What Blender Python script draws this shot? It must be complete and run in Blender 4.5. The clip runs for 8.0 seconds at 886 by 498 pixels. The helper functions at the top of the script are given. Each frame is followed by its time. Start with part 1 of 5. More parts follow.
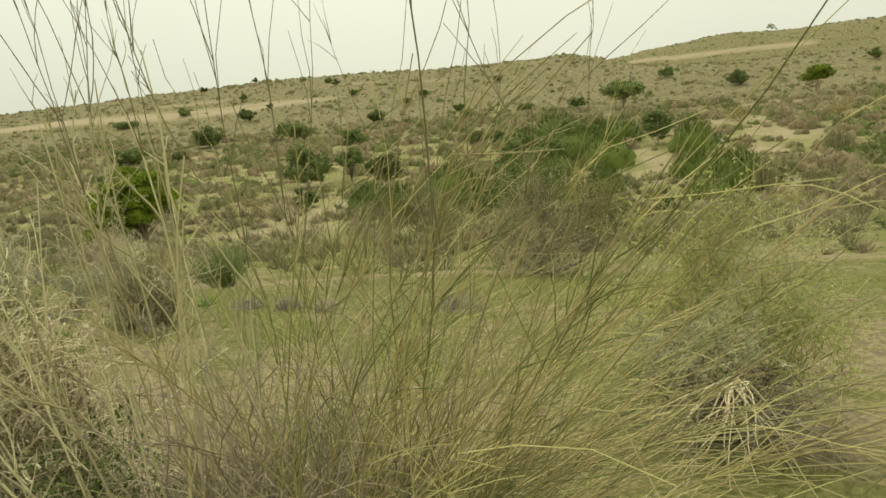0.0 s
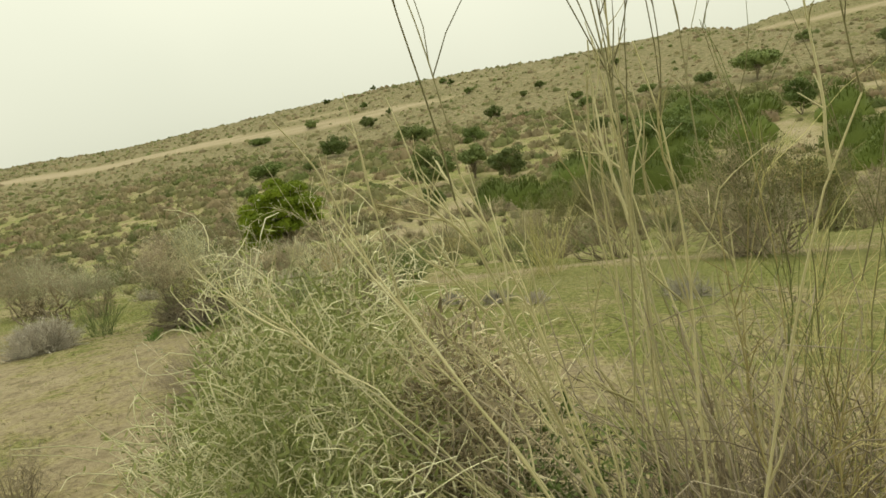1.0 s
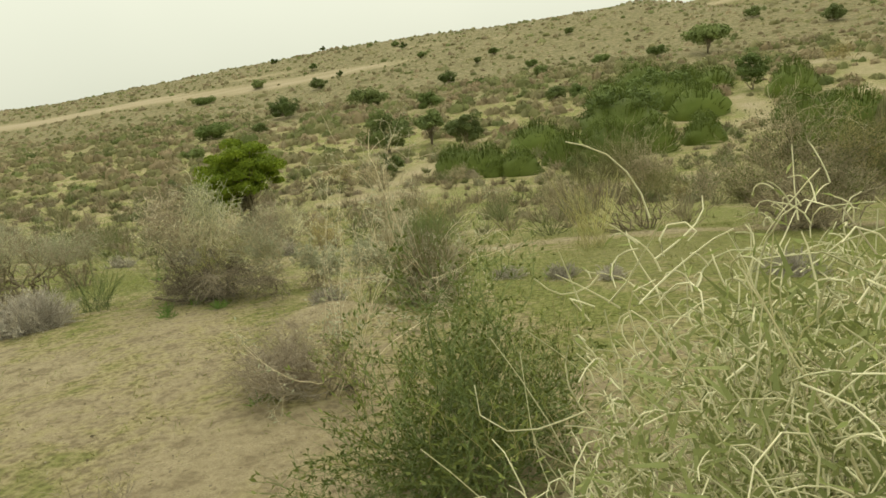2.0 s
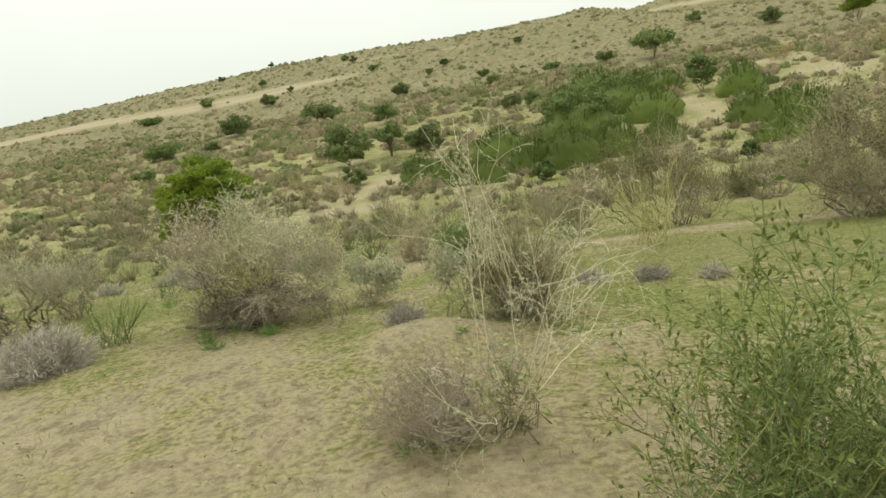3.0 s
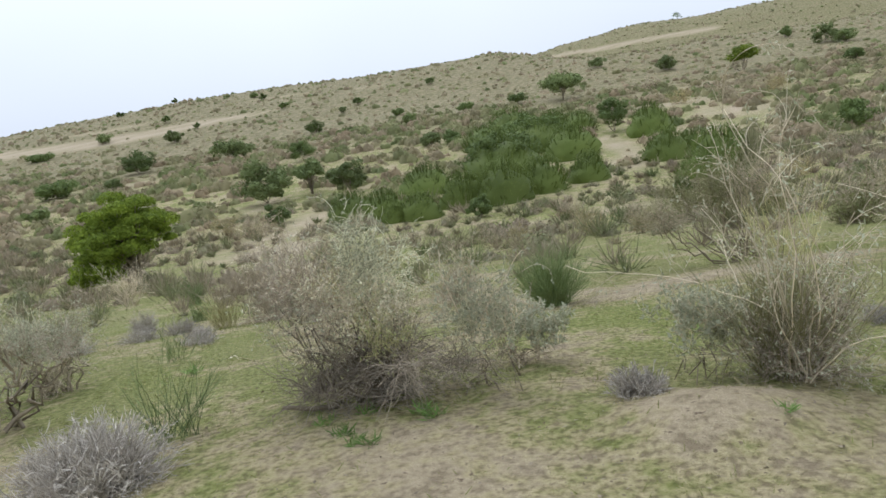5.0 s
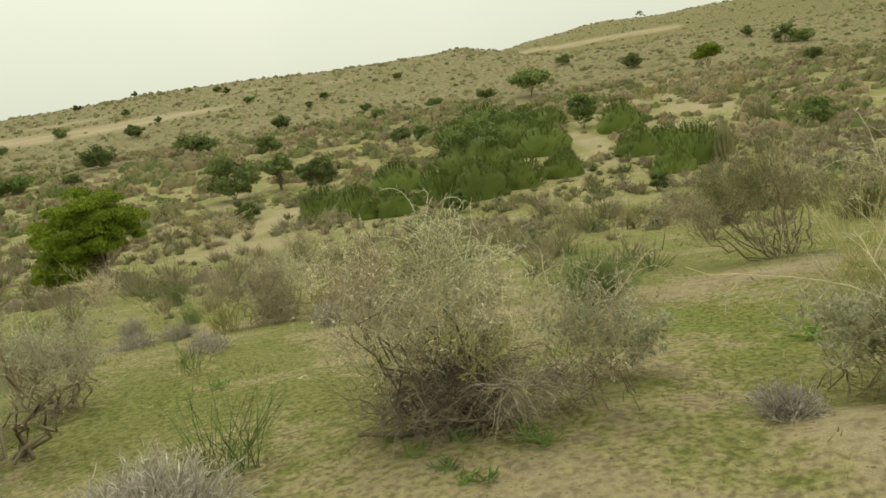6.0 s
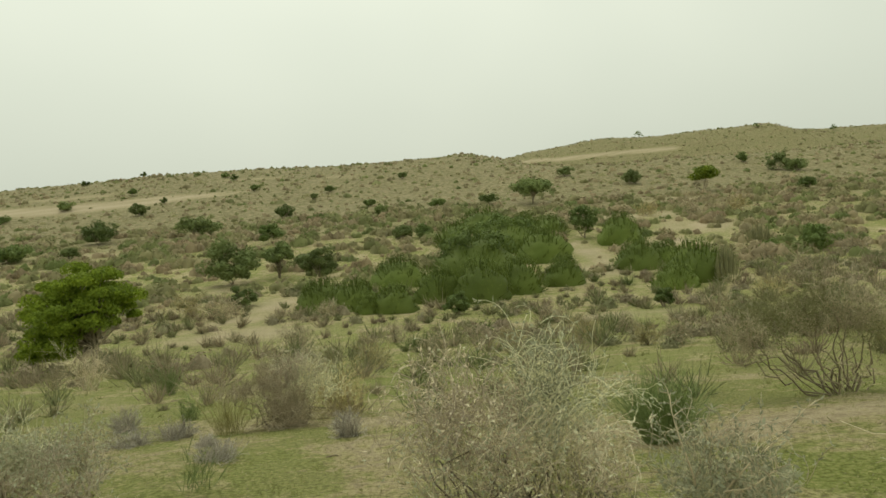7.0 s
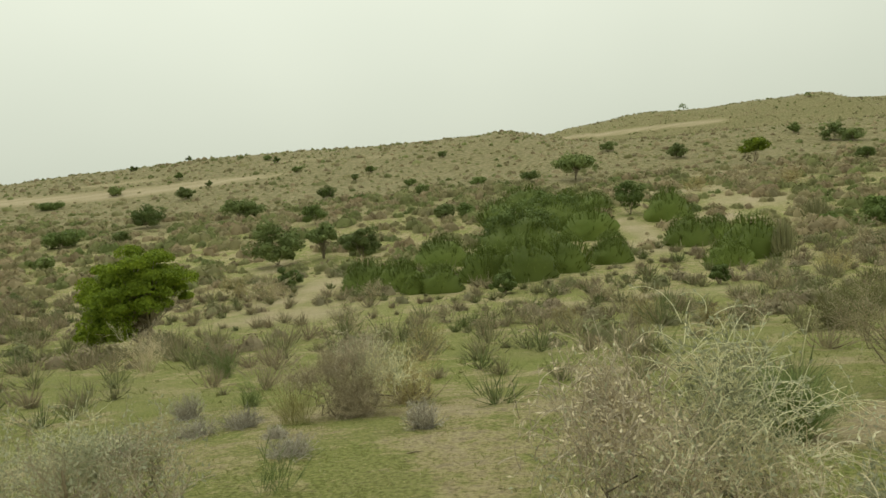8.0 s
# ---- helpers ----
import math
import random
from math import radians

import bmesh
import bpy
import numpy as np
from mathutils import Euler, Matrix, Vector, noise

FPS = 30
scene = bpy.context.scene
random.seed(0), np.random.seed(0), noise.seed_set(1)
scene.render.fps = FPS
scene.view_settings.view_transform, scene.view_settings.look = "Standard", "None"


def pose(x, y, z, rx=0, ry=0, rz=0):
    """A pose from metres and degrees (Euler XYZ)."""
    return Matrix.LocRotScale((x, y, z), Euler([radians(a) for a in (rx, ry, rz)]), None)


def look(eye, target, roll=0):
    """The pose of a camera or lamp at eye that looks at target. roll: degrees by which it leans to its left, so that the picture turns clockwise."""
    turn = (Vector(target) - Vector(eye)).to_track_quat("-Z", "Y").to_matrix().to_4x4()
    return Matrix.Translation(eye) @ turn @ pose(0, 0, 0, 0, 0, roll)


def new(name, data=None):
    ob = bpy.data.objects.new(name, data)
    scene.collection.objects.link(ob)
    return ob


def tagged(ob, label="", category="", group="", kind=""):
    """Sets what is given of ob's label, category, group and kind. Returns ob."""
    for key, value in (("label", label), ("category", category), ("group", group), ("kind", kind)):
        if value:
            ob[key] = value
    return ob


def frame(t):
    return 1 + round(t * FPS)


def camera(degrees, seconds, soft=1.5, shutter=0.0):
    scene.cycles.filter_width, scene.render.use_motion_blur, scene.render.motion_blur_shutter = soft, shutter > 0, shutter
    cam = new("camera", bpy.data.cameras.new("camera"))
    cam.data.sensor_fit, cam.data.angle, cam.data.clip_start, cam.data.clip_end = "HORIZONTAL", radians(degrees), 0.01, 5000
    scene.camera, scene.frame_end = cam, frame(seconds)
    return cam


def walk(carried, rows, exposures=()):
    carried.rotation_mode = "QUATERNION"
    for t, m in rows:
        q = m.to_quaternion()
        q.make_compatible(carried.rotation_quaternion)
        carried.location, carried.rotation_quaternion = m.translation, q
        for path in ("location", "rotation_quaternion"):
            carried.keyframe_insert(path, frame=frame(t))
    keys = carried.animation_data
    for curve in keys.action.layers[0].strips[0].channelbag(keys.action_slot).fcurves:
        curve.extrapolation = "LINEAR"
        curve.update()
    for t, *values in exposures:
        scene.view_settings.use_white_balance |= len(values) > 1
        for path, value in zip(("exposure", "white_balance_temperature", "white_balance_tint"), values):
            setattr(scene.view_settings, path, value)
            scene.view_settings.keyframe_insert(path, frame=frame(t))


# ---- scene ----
cam = camera(68.1, 8.0, soft=1.6)
PATH = [
    (0, (6.305, -3.307, 1.503), (5.979, -1.371, 1.122), -4.3),
    (0.3, (6.065, -3.275, 1.49), (5.68, -1.349, 1.113), -5.2),
    (0.5, (5.9, -3.25, 1.505), (5.349, -1.376, 1.076), -9.9),
    (0.6, (5.82, -3.265, 1.515), (5.23, -1.407, 1.066), -8.6),
    (1, (5.488, -3.346, 1.519), (4.808, -1.498, 1.167), -9.3),
    (1.5, (5.063, -3.398, 1.616), (4.478, -1.545, 1.142), -7.1),
    (1.7, (4.764, -3.209, 1.542), (4.191, -1.353, 1.07), -7.2),
    (2.8, (3.46, -2.697, 1.517), (3.061, -0.796, 1.043), -8.9),
    (3, (3.272, -2.554, 1.477), (2.867, -0.65, 1.02), -9.5),
    (3.5, (2.757, -2.3, 1.471), (2.354, -0.406, 0.972), -6.2),
    (4, (2.311, -2.228, 1.492), (1.873, -0.353, 0.949), -8.0),
    (4.5, (1.869, -1.878, 1.455), (1.563, 0.049, 1.018), -10.6),
    (4.7, (1.649, -1.697, 1.461), (1.413, 0.247, 1.055), -9.6),
    (5.8, (0.885, -1.114, 1.44), (0.945, 0.849, 1.06), -10.2),
    (6, (0.725, -1.001, 1.471), (0.706, 0.956, 1.058), -8.3),
    (6.5, (0.514, -0.654, 1.535), (0.508, 1.335, 1.324), -9.8),
    (7, (0.267, -0.506, 1.522), (0.299, 1.49, 1.404), -4.1),
    (7.5, (0.061, -0.252, 1.51), (0.044, 1.741, 1.346), -0.3),
    (8, (-0.098, 0.01, 1.509), (-0.192, 2.0, 1.337), -5.1),
]
EXPOSURES = [
    (0.0, 0.28, 7300, 5), (1.7, 0.28, 7300, 5), (2.8, 0.49, 6600, 8), (3.1, 0.54, 6450, 9), (3.4, 0.67, 5720, 15), (3.8, 0.66, 5700, 19), (4.4, 0.6, 5080, 33), (4.7, 0.51, 5080, 30),
    (5.8, 0.25, 7200, 5), (6.2, 0.21, 7200, 4), (6.5, 0.03, 6900, 2), (7.0, 0.03, 6850, 3), (8.0, 0.05, 6850, 3),
]
walk(cam, [(t, look(eye, target, roll)) for t, eye, target, roll in PATH], EXPOSURES)

# ---- light: an overcast noon sky ----
SUN_UP, SUN_ROUND = radians(58), radians(-20)
world = bpy.data.worlds.new("overcast_sky")
scene.world = world
world.use_nodes = True
wn = world.node_tree.nodes
wl = world.node_tree.links
back = wn["Background"]
sky = wn.new("ShaderNodeTexSky")
sky.sky_type, sky.sun_disc = "NISHITA", False
sky.sun_elevation, sky.sun_rotation, sky.dust_density, sky.air_density = SUN_UP, SUN_ROUND, 6.0, 1.0
grey = wn.new("ShaderNodeHueSaturation")
grey.inputs["Saturation"].default_value = 0.12
grey.inputs["Value"].default_value = 0.09
cloud = wn.new("ShaderNodeTexNoise")
cloud.inputs["Scale"].default_value, cloud.inputs["Detail"].default_value = 1.6, 3.0
veil = wn.new("ShaderNodeValToRGB")
veil.color_ramp.elements[0].position, veil.color_ramp.elements[1].position = 0.3, 0.75
veil.color_ramp.elements[0].color, veil.color_ramp.elements[1].color = (0.74, 0.79, 0.70, 1), (0.86, 0.90, 0.80, 1)
blend = wn.new("ShaderNodeMixRGB")
blend.inputs[0].default_value = 0.8
wl.new(sky.outputs[0], grey.inputs["Color"])
wl.new(cloud.outputs[0], veil.inputs[0])
wl.new(grey.outputs[0], blend.inputs[1])
wl.new(veil.outputs[0], blend.inputs[2])
across, height_of, dome, shade = wn.new("ShaderNodeTexCoord"), wn.new("ShaderNodeSeparateXYZ"), wn.new("ShaderNodeMapRange"), wn.new("ShaderNodeVectorMath")
dome.inputs["From Max"].default_value, dome.inputs["To Min"].default_value, dome.inputs["To Max"].default_value = 0.40, 0.85, 1.10
shade.operation = "SCALE"
wl.new(across.outputs["Generated"], height_of.inputs[0])
wl.new(height_of.outputs["Z"], dome.inputs["Value"])
wl.new(blend.outputs[0], shade.inputs[0])
wl.new(dome.outputs["Result"], shade.inputs["Scale"])
wl.new(shade.outputs[0], back.inputs["Color"])
back.inputs["Strength"].default_value = 1.0
sun_data = bpy.data.lights.new("sun", "SUN")
sun_data.energy, sun_data.angle, sun_data.color = 0.9, radians(25), (1.0, 0.96, 0.88)
sun = new("sun", sun_data)
sun.matrix_world = look((0, 0, 60), (60 * math.sin(SUN_ROUND) * -0.6, -36 * math.cos(SUN_ROUND), 0))


# ---- materials ----
def nodes_of(name, rough):
    m = bpy.data.materials.new(name)
    m.use_nodes = True
    n, l = m.node_tree.nodes, m.node_tree.links
    p = n["Principled BSDF"]
    p.inputs["Roughness"].default_value = rough
    p.inputs["Specular IOR Level"].default_value = 0.2
    return m, n, l, p


def ramp_of(n, stops):
    r = n.new("ShaderNodeValToRGB")
    e = r.color_ramp.elements
    while len(e) < len(stops):
        e.new(0.5)
    for i, (pos, col) in enumerate(stops):
        e[i].position, e[i].color = pos, (*col, 1)
    return r


def plant_material(name, dark, mid, light, rough=0.75, glow=0.0, patch=1.5):
    """Stems or leaves: each piece has its own tone, each plant its own cast, with blotches over the plant."""
    m, n, l, p = nodes_of(name, rough)
    geo, info, pos = n.new("ShaderNodeNewGeometry"), n.new("ShaderNodeObjectInfo"), n.new("ShaderNodeTexCoord")
    noise_node = n.new("ShaderNodeTexNoise")
    noise_node.inputs["Scale"].default_value, noise_node.inputs["Detail"].default_value = patch, 2.0
    l.new(pos.outputs["Object"], noise_node.inputs["Vector"])
    a = n.new("ShaderNodeMath")
    a.operation = "MULTIPLY_ADD"
    a.inputs[1].default_value = 0.5
    l.new(geo.outputs["Random Per Island"], a.inputs[0])
    b = n.new("ShaderNodeMath")
    b.operation = "MULTIPLY_ADD"
    b.inputs[1].default_value, b.inputs[2].default_value = 0.9, -0.22
    l.new(noise_node.outputs[0], b.inputs[0])
    l.new(b.outputs[0], a.inputs[2])
    ramp = ramp_of(n, [(0.05, dark), (0.45, mid), (0.95, light)])
    l.new(a.outputs[0], ramp.inputs[0])
    hsv = n.new("ShaderNodeHueSaturation")
    v = n.new("ShaderNodeMath")
    v.operation = "MULTIPLY_ADD"
    v.inputs[1].default_value, v.inputs[2].default_value = 0.5, 0.75
    l.new(info.outputs["Random"], v.inputs[0])
    l.new(v.outputs[0], hsv.inputs["Value"])
    l.new(ramp.outputs[0], hsv.inputs["Color"])
    l.new(hsv.outputs[0], p.inputs["Base Color"])
    if glow:
        thin, mix = n.new("ShaderNodeBsdfTranslucent"), n.new("ShaderNodeMixShader")
        mix.inputs[0].default_value = glow
        l.new(hsv.outputs[0], thin.inputs["Color"])
        l.new(p.outputs[0], mix.inputs[1])
        l.new(thin.outputs[0], mix.inputs[2])
        l.new(mix.outputs[0], n["Material Output"].inputs["Surface"])
    return m


def scrub_material(name, stops, rough=0.8):
    """Uncounted shrubs of a slope: one tone a shrub (its tint), broken up leaf by leaf."""
    m, n, l, p = nodes_of(name, rough)
    tint, geo = n.new("ShaderNodeAttribute"), n.new("ShaderNodeNewGeometry")
    tint.attribute_name = "tint"
    ramp = ramp_of(n, stops)
    l.new(tint.outputs["Fac"], ramp.inputs[0])
    hsv, v = n.new("ShaderNodeHueSaturation"), n.new("ShaderNodeMath")
    v.operation = "MULTIPLY_ADD"
    v.inputs[1].default_value, v.inputs[2].default_value = 0.5, 0.75
    l.new(geo.outputs["Random Per Island"], v.inputs[0])
    l.new(v.outputs[0], hsv.inputs["Value"])
    l.new(ramp.outputs[0], hsv.inputs["Color"])
    thin, mix = n.new("ShaderNodeBsdfTranslucent"), n.new("ShaderNodeMixShader")
    mix.inputs[0].default_value = 0.25
    l.new(hsv.outputs[0], p.inputs["Base Color"])
    l.new(hsv.outputs[0], thin.inputs["Color"])
    l.new(p.outputs[0], mix.inputs[1])
    l.new(thin.outputs[0], mix.inputs[2])
    l.new(mix.outputs[0], n["Material Output"].inputs["Surface"])
    return m


def ramp_dry(n, l, source):
    """The pinkish dry soil of the slopes."""
    r = ramp_of(n, [(0.38, (0.138, 0.126, 0.058)), (0.47, (0.198, 0.172, 0.087)), (0.55, (0.242, 0.205, 0.112)), (0.66, (0.305, 0.257, 0.15))])
    l.new(source.outputs[0], r.inputs[0])
    return r


def ground_material():
    """Loose tan sand with thin green and straw-coloured grass cover; the cover attribute says how much."""
    m, n, l, p = nodes_of("sandy_ground", 0.92)
    pos, cover, bare = n.new("ShaderNodeNewGeometry"), n.new("ShaderNodeAttribute"), n.new("ShaderNodeAttribute")
    cover.attribute_name, bare.attribute_name = "cover", "bare"

    def noise_at(scale, detail):
        t = n.new("ShaderNodeTexNoise")
        t.inputs["Scale"].default_value, t.inputs["Detail"].default_value = scale, detail
        l.new(pos.outputs["Position"], t.inputs["Vector"])
        return t

    def mixed(fac, a, b):
        x = n.new("ShaderNodeMixRGB")
        l.new(fac, x.inputs[0])
        for i, c in ((1, a), (2, b)):
            if isinstance(c, tuple):
                x.inputs[i].default_value = (*c, 1)
            else:
                l.new(c, x.inputs[i])
        return x.outputs[0]

    def stepped(value, lo, hi):
        s = n.new("ShaderNodeMapRange")
        s.inputs["From Min"].default_value, s.inputs["From Max"].default_value = lo, hi
        l.new(value, s.inputs["Value"])
        return s.outputs["Result"]

    grain, fine, clump, wide, patch = noise_at(160, 3), noise_at(28, 4), noise_at(7.5, 6), noise_at(0.45, 4), noise_at(1.3, 3)
    sand = ramp_of(n, [(0.34, (0.24, 0.197, 0.117)), (0.45, (0.45, 0.379, 0.232)), (0.60, (0.58, 0.487, 0.31))])
    rough_sand = n.new("ShaderNodeMath")
    rough_sand.operation = "MULTIPLY_ADD"
    rough_sand.inputs[1].default_value = 0.7
    shifted = n.new("ShaderNodeMath")
    shifted.operation = "MULTIPLY_ADD"
    shifted.inputs[1].default_value, shifted.inputs[2].default_value = 0.9, -0.3
    l.new(fine.outputs[0], rough_sand.inputs[0])
    l.new(clump.outputs[0], shifted.inputs[0])
    l.new(shifted.outputs[0], rough_sand.inputs[2])
    l.new(rough_sand.outputs[0], sand.inputs[0])
    sand2 = mixed(stepped(grain.outputs[0], 0.35, 0.75), sand.outputs[0], (0.34, 0.277, 0.166))
    green = ramp_of(n, [(0.36, (0.135, 0.155, 0.036)), (0.5, (0.22, 0.245, 0.062)), (0.66, (0.335, 0.34, 0.12))])
    l.new(fine.outputs[0], green.inputs[0])
    add = n.new("ShaderNodeMath")
    add.operation = "ADD"
    l.new(cover.outputs["Fac"], add.inputs[0])
    half = n.new("ShaderNodeMath")
    half.operation = "MULTIPLY_ADD"
    half.inputs[1].default_value, half.inputs[2].default_value = 1.5, -0.75
    l.new(clump.outputs[0], half.inputs[0])
    spread = n.new("ShaderNodeMath")
    spread.operation = "MULTIPLY_ADD"
    spread.inputs[1].default_value, spread.inputs[2].default_value = 1.7, -0.86
    l.new(patch.outputs[0], spread.inputs[0])
    both_scales = n.new("ShaderNodeMath")
    both_scales.operation = "ADD"
    l.new(half.outputs[0], both_scales.inputs[0])
    l.new(spread.outputs[0], both_scales.inputs[1])
    l.new(both_scales.outputs[0], add.inputs[1])
    straw = ramp_of(n, [(0.36, (0.22, 0.187, 0.09)), (0.5, (0.385, 0.335, 0.163)), (0.66, (0.53, 0.46, 0.245))])
    l.new(fine.outputs[0], straw.inputs[0])
    thin = mixed(stepped(add.outputs[0], 0.22, 0.5), sand2, straw.outputs[0])
    covered = mixed(stepped(add.outputs[0], 0.5, 0.82), thin, green.outputs[0])
    litter = mixed(stepped(fine.outputs[0], 0.64, 0.74), covered, (0.17, 0.13, 0.08))
    cast = mixed(stepped(wide.outputs[0], 0.35, 0.7), litter, (0.37, 0.29, 0.18))
    soft_cast = n.new("ShaderNodeMixRGB")
    soft_cast.inputs[0].default_value = 0.28
    l.new(litter, soft_cast.inputs[1])
    l.new(cast, soft_cast.inputs[2])
    open_sand = mixed(bare.outputs["Fac"], soft_cast.outputs[0], (0.43, 0.35, 0.235))
    dry = n.new("ShaderNodeAttribute")
    dry.attribute_name = "dry"
    l.new(mixed(dry.outputs["Fac"], open_sand, ramp_dry(n, l, noise_at(0.95, 5)).outputs[0]), p.inputs["Base Color"])
    bump = n.new("ShaderNodeBump")
    bump.inputs["Strength"].default_value, bump.inputs["Distance"].default_value = 0.9, 0.055
    both = n.new("ShaderNodeMath")
    both.operation = "MULTIPLY_ADD"
    both.inputs[1].default_value = 0.4
    l.new(grain.outputs[0], both.inputs[0])
    l.new(fine.outputs[0], both.inputs[2])
    l.new(both.outputs[0], bump.inputs["Height"])
    l.new(bump.outputs[0], p.inputs["Normal"])
    return m


SAND = ground_material()
STRAW = plant_material("dry_straw_stem", (0.22, 0.175, 0.083), (0.43, 0.365, 0.175), (0.65, 0.56, 0.29))
YELLOW = plant_material("yellow_green_stalk", (0.25, 0.235, 0.095), (0.47, 0.43, 0.19), (0.69, 0.63, 0.32))
TWIG = plant_material("grey_tan_twig", (0.24, 0.195, 0.13), (0.47, 0.395, 0.265), (0.68, 0.59, 0.42))
BARK = plant_material("dark_grey_bark", (0.125, 0.103, 0.07), (0.25, 0.207, 0.135), (0.4, 0.335, 0.23))
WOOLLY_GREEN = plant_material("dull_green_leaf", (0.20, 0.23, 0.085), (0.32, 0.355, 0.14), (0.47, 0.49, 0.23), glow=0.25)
PALE_CURL = plant_material("woolly_curling_stem", (0.48, 0.47, 0.28), (0.76, 0.72, 0.48), (0.90, 0.86, 0.64))
# Dark stems, and dead branches darkened for the shade in a bush's hollow.
SHADE_WOOD = plant_material("dark_shade_wood", (0.07, 0.057, 0.041), (0.145, 0.12, 0.084), (0.26, 0.215, 0.15))
DEAD_WOOD = plant_material("grey_dead_wood", (0.15, 0.12, 0.088), (0.32, 0.27, 0.195), (0.54, 0.465, 0.345))
PALE_STALK = plant_material("pale_yellow_stalk", (0.3, 0.27, 0.14), (0.53, 0.48, 0.28), (0.76, 0.7, 0.46))
WHITE_TWIG = plant_material("bleached_twig", (0.442, 0.364, 0.24), (0.65, 0.559, 0.384), (0.858, 0.767, 0.552))
PALE_STEM = plant_material("pale_woolly_stem", (0.42, 0.41, 0.235), (0.67, 0.63, 0.4), (0.86, 0.81, 0.56))
CANE = plant_material("dark_thin_cane", (0.11, 0.1, 0.05), (0.21, 0.19, 0.1), (0.33, 0.3, 0.17))
PINK_TWIG = plant_material("pinkish_tan_twig", (0.26, 0.205, 0.145), (0.52, 0.435, 0.32), (0.74, 0.645, 0.49))
OLIVE_TWIG = plant_material("olive_brown_twig", (0.14, 0.135, 0.06), (0.26, 0.245, 0.115), (0.4, 0.375, 0.2))
PURPLE = plant_material("purple_grey_twig", (0.215, 0.19, 0.155), (0.44, 0.4, 0.33), (0.68, 0.625, 0.52))
SILVER = plant_material("silvery_leaf", (0.29, 0.305, 0.19), (0.44, 0.45, 0.3), (0.62, 0.61, 0.44), glow=0.3)
PALE_GREEN = plant_material("pale_green_leaf", (0.273, 0.323, 0.108), (0.46, 0.519, 0.189), (0.661, 0.687, 0.304), glow=0.3)
FRESH = plant_material("fresh_green_leaf", (0.12, 0.155, 0.038), (0.215, 0.26, 0.066), (0.36, 0.39, 0.13), glow=0.2)
WEED_LEAF = plant_material("fresh_weed_leaf", (0.10, 0.17, 0.04), (0.17, 0.27, 0.065), (0.27, 0.38, 0.11), glow=0.2)
BROOM = plant_material("green_broom_stem", (0.105, 0.148, 0.05), (0.2, 0.258, 0.095), (0.31, 0.365, 0.15))
TREE_LEAF = plant_material("bright_acacia_leaf", (0.085, 0.125, 0.015), (0.17, 0.23, 0.025), (0.32, 0.395, 0.042), glow=0.25, patch=0.9)
BUSH_LEAF = plant_material("grey_green_leaf", (0.115, 0.15, 0.05), (0.18, 0.225, 0.078), (0.26, 0.305, 0.115), glow=0.15, patch=0.4)
OLIVE_LEAF = plant_material("olive_leaf", (0.1, 0.12, 0.04), (0.18, 0.2, 0.07), (0.27, 0.285, 0.115), glow=0.15, patch=0.8)
DARK_LEAF = plant_material("dark_green_leaf", (0.10, 0.138, 0.043), (0.155, 0.208, 0.064), (0.225, 0.285, 0.093), glow=0.15, patch=0.4)
SUCCULENT = plant_material("succulent_green_column", (0.07, 0.1, 0.02), (0.112, 0.15, 0.029), (0.165, 0.205, 0.045), 0.7, patch=0.35)
SUCCULENT_TIP = plant_material("young_succulent_column", (0.078, 0.113, 0.02), (0.12, 0.161, 0.03), (0.175, 0.215, 0.048), 0.7, patch=0.35)
PALE_SUCCULENT = plant_material("yellowed_succulent_column", (0.20, 0.20, 0.10), (0.30, 0.29, 0.15), (0.42, 0.40, 0.23), 0.6)
GRASS = plant_material("short_grass_blade", (0.13, 0.15, 0.035), (0.22, 0.235, 0.065), (0.36, 0.34, 0.14))
SCRUB = scrub_material("slope_scrub", [(0.0, (0.325, 0.25, 0.15)), (0.35, (0.335, 0.278, 0.162)), (0.65, (0.28, 0.264, 0.126)), (0.88, (0.21, 0.232, 0.088)), (1.0, (0.15, 0.187, 0.06))])
MID_SCRUB = scrub_material("valley_scrub", [(0.0, (0.27, 0.215, 0.145)), (0.35, (0.33, 0.275, 0.185)), (0.65, (0.28, 0.255, 0.15)), (0.85, (0.20, 0.215, 0.10)), (1.0, (0.14, 0.175, 0.065))])


# ---- mesh tools ----
rng = np.random.default_rng(7)


def build(name, verts, quads, material, tint=None):
    """A mesh from arrays of corners and of faces that all have three, or all four, corners."""
    me = bpy.data.meshes.new(name)
    verts, quads = np.asarray(verts, np.float32), np.asarray(quads, np.int32)
    me.vertices.add(len(verts))
    me.vertices.foreach_set("co", verts.ravel())
    me.loops.add(quads.size)
    me.loops.foreach_set("vertex_index", quads.ravel())
    me.polygons.add(len(quads))
    me.polygons.foreach_set("loop_start", np.arange(0, quads.size, quads.shape[1], dtype=np.int32))
    if tint is not None:
        for key, values in tint.items():
            me.attributes.new(key, "FLOAT", "POINT").data.foreach_set("value", np.asarray(values, np.float32))
    me.update(calc_edges=True)
    me.materials.append(material)
    return me


def joined(*sets):
    """Several (corners, faces) pairs as one."""
    verts, quads, n = [], [], 0
    for v, q in sets:
        verts.append(v)
        quads.append(q + n)
        n += len(v)
    return np.concatenate(verts), np.concatenate(quads)


def part(name, shape, material, parent, label=""):
    ob = new(name, build(name, *shape, material))
    ob.parent = parent
    return tagged(ob, label=label)


def thing(name, x, y, label, category, group="", sink=0.0):
    """An empty at the foot of a plant, on the ground."""
    ob = new(name)
    ob.location = (x, y, float(ground_z(x, y)) - sink)
    return tagged(ob, label, category, group)


def unit(v):
    return v / np.maximum(np.linalg.norm(v, axis=-1, keepdims=True), 1e-9)


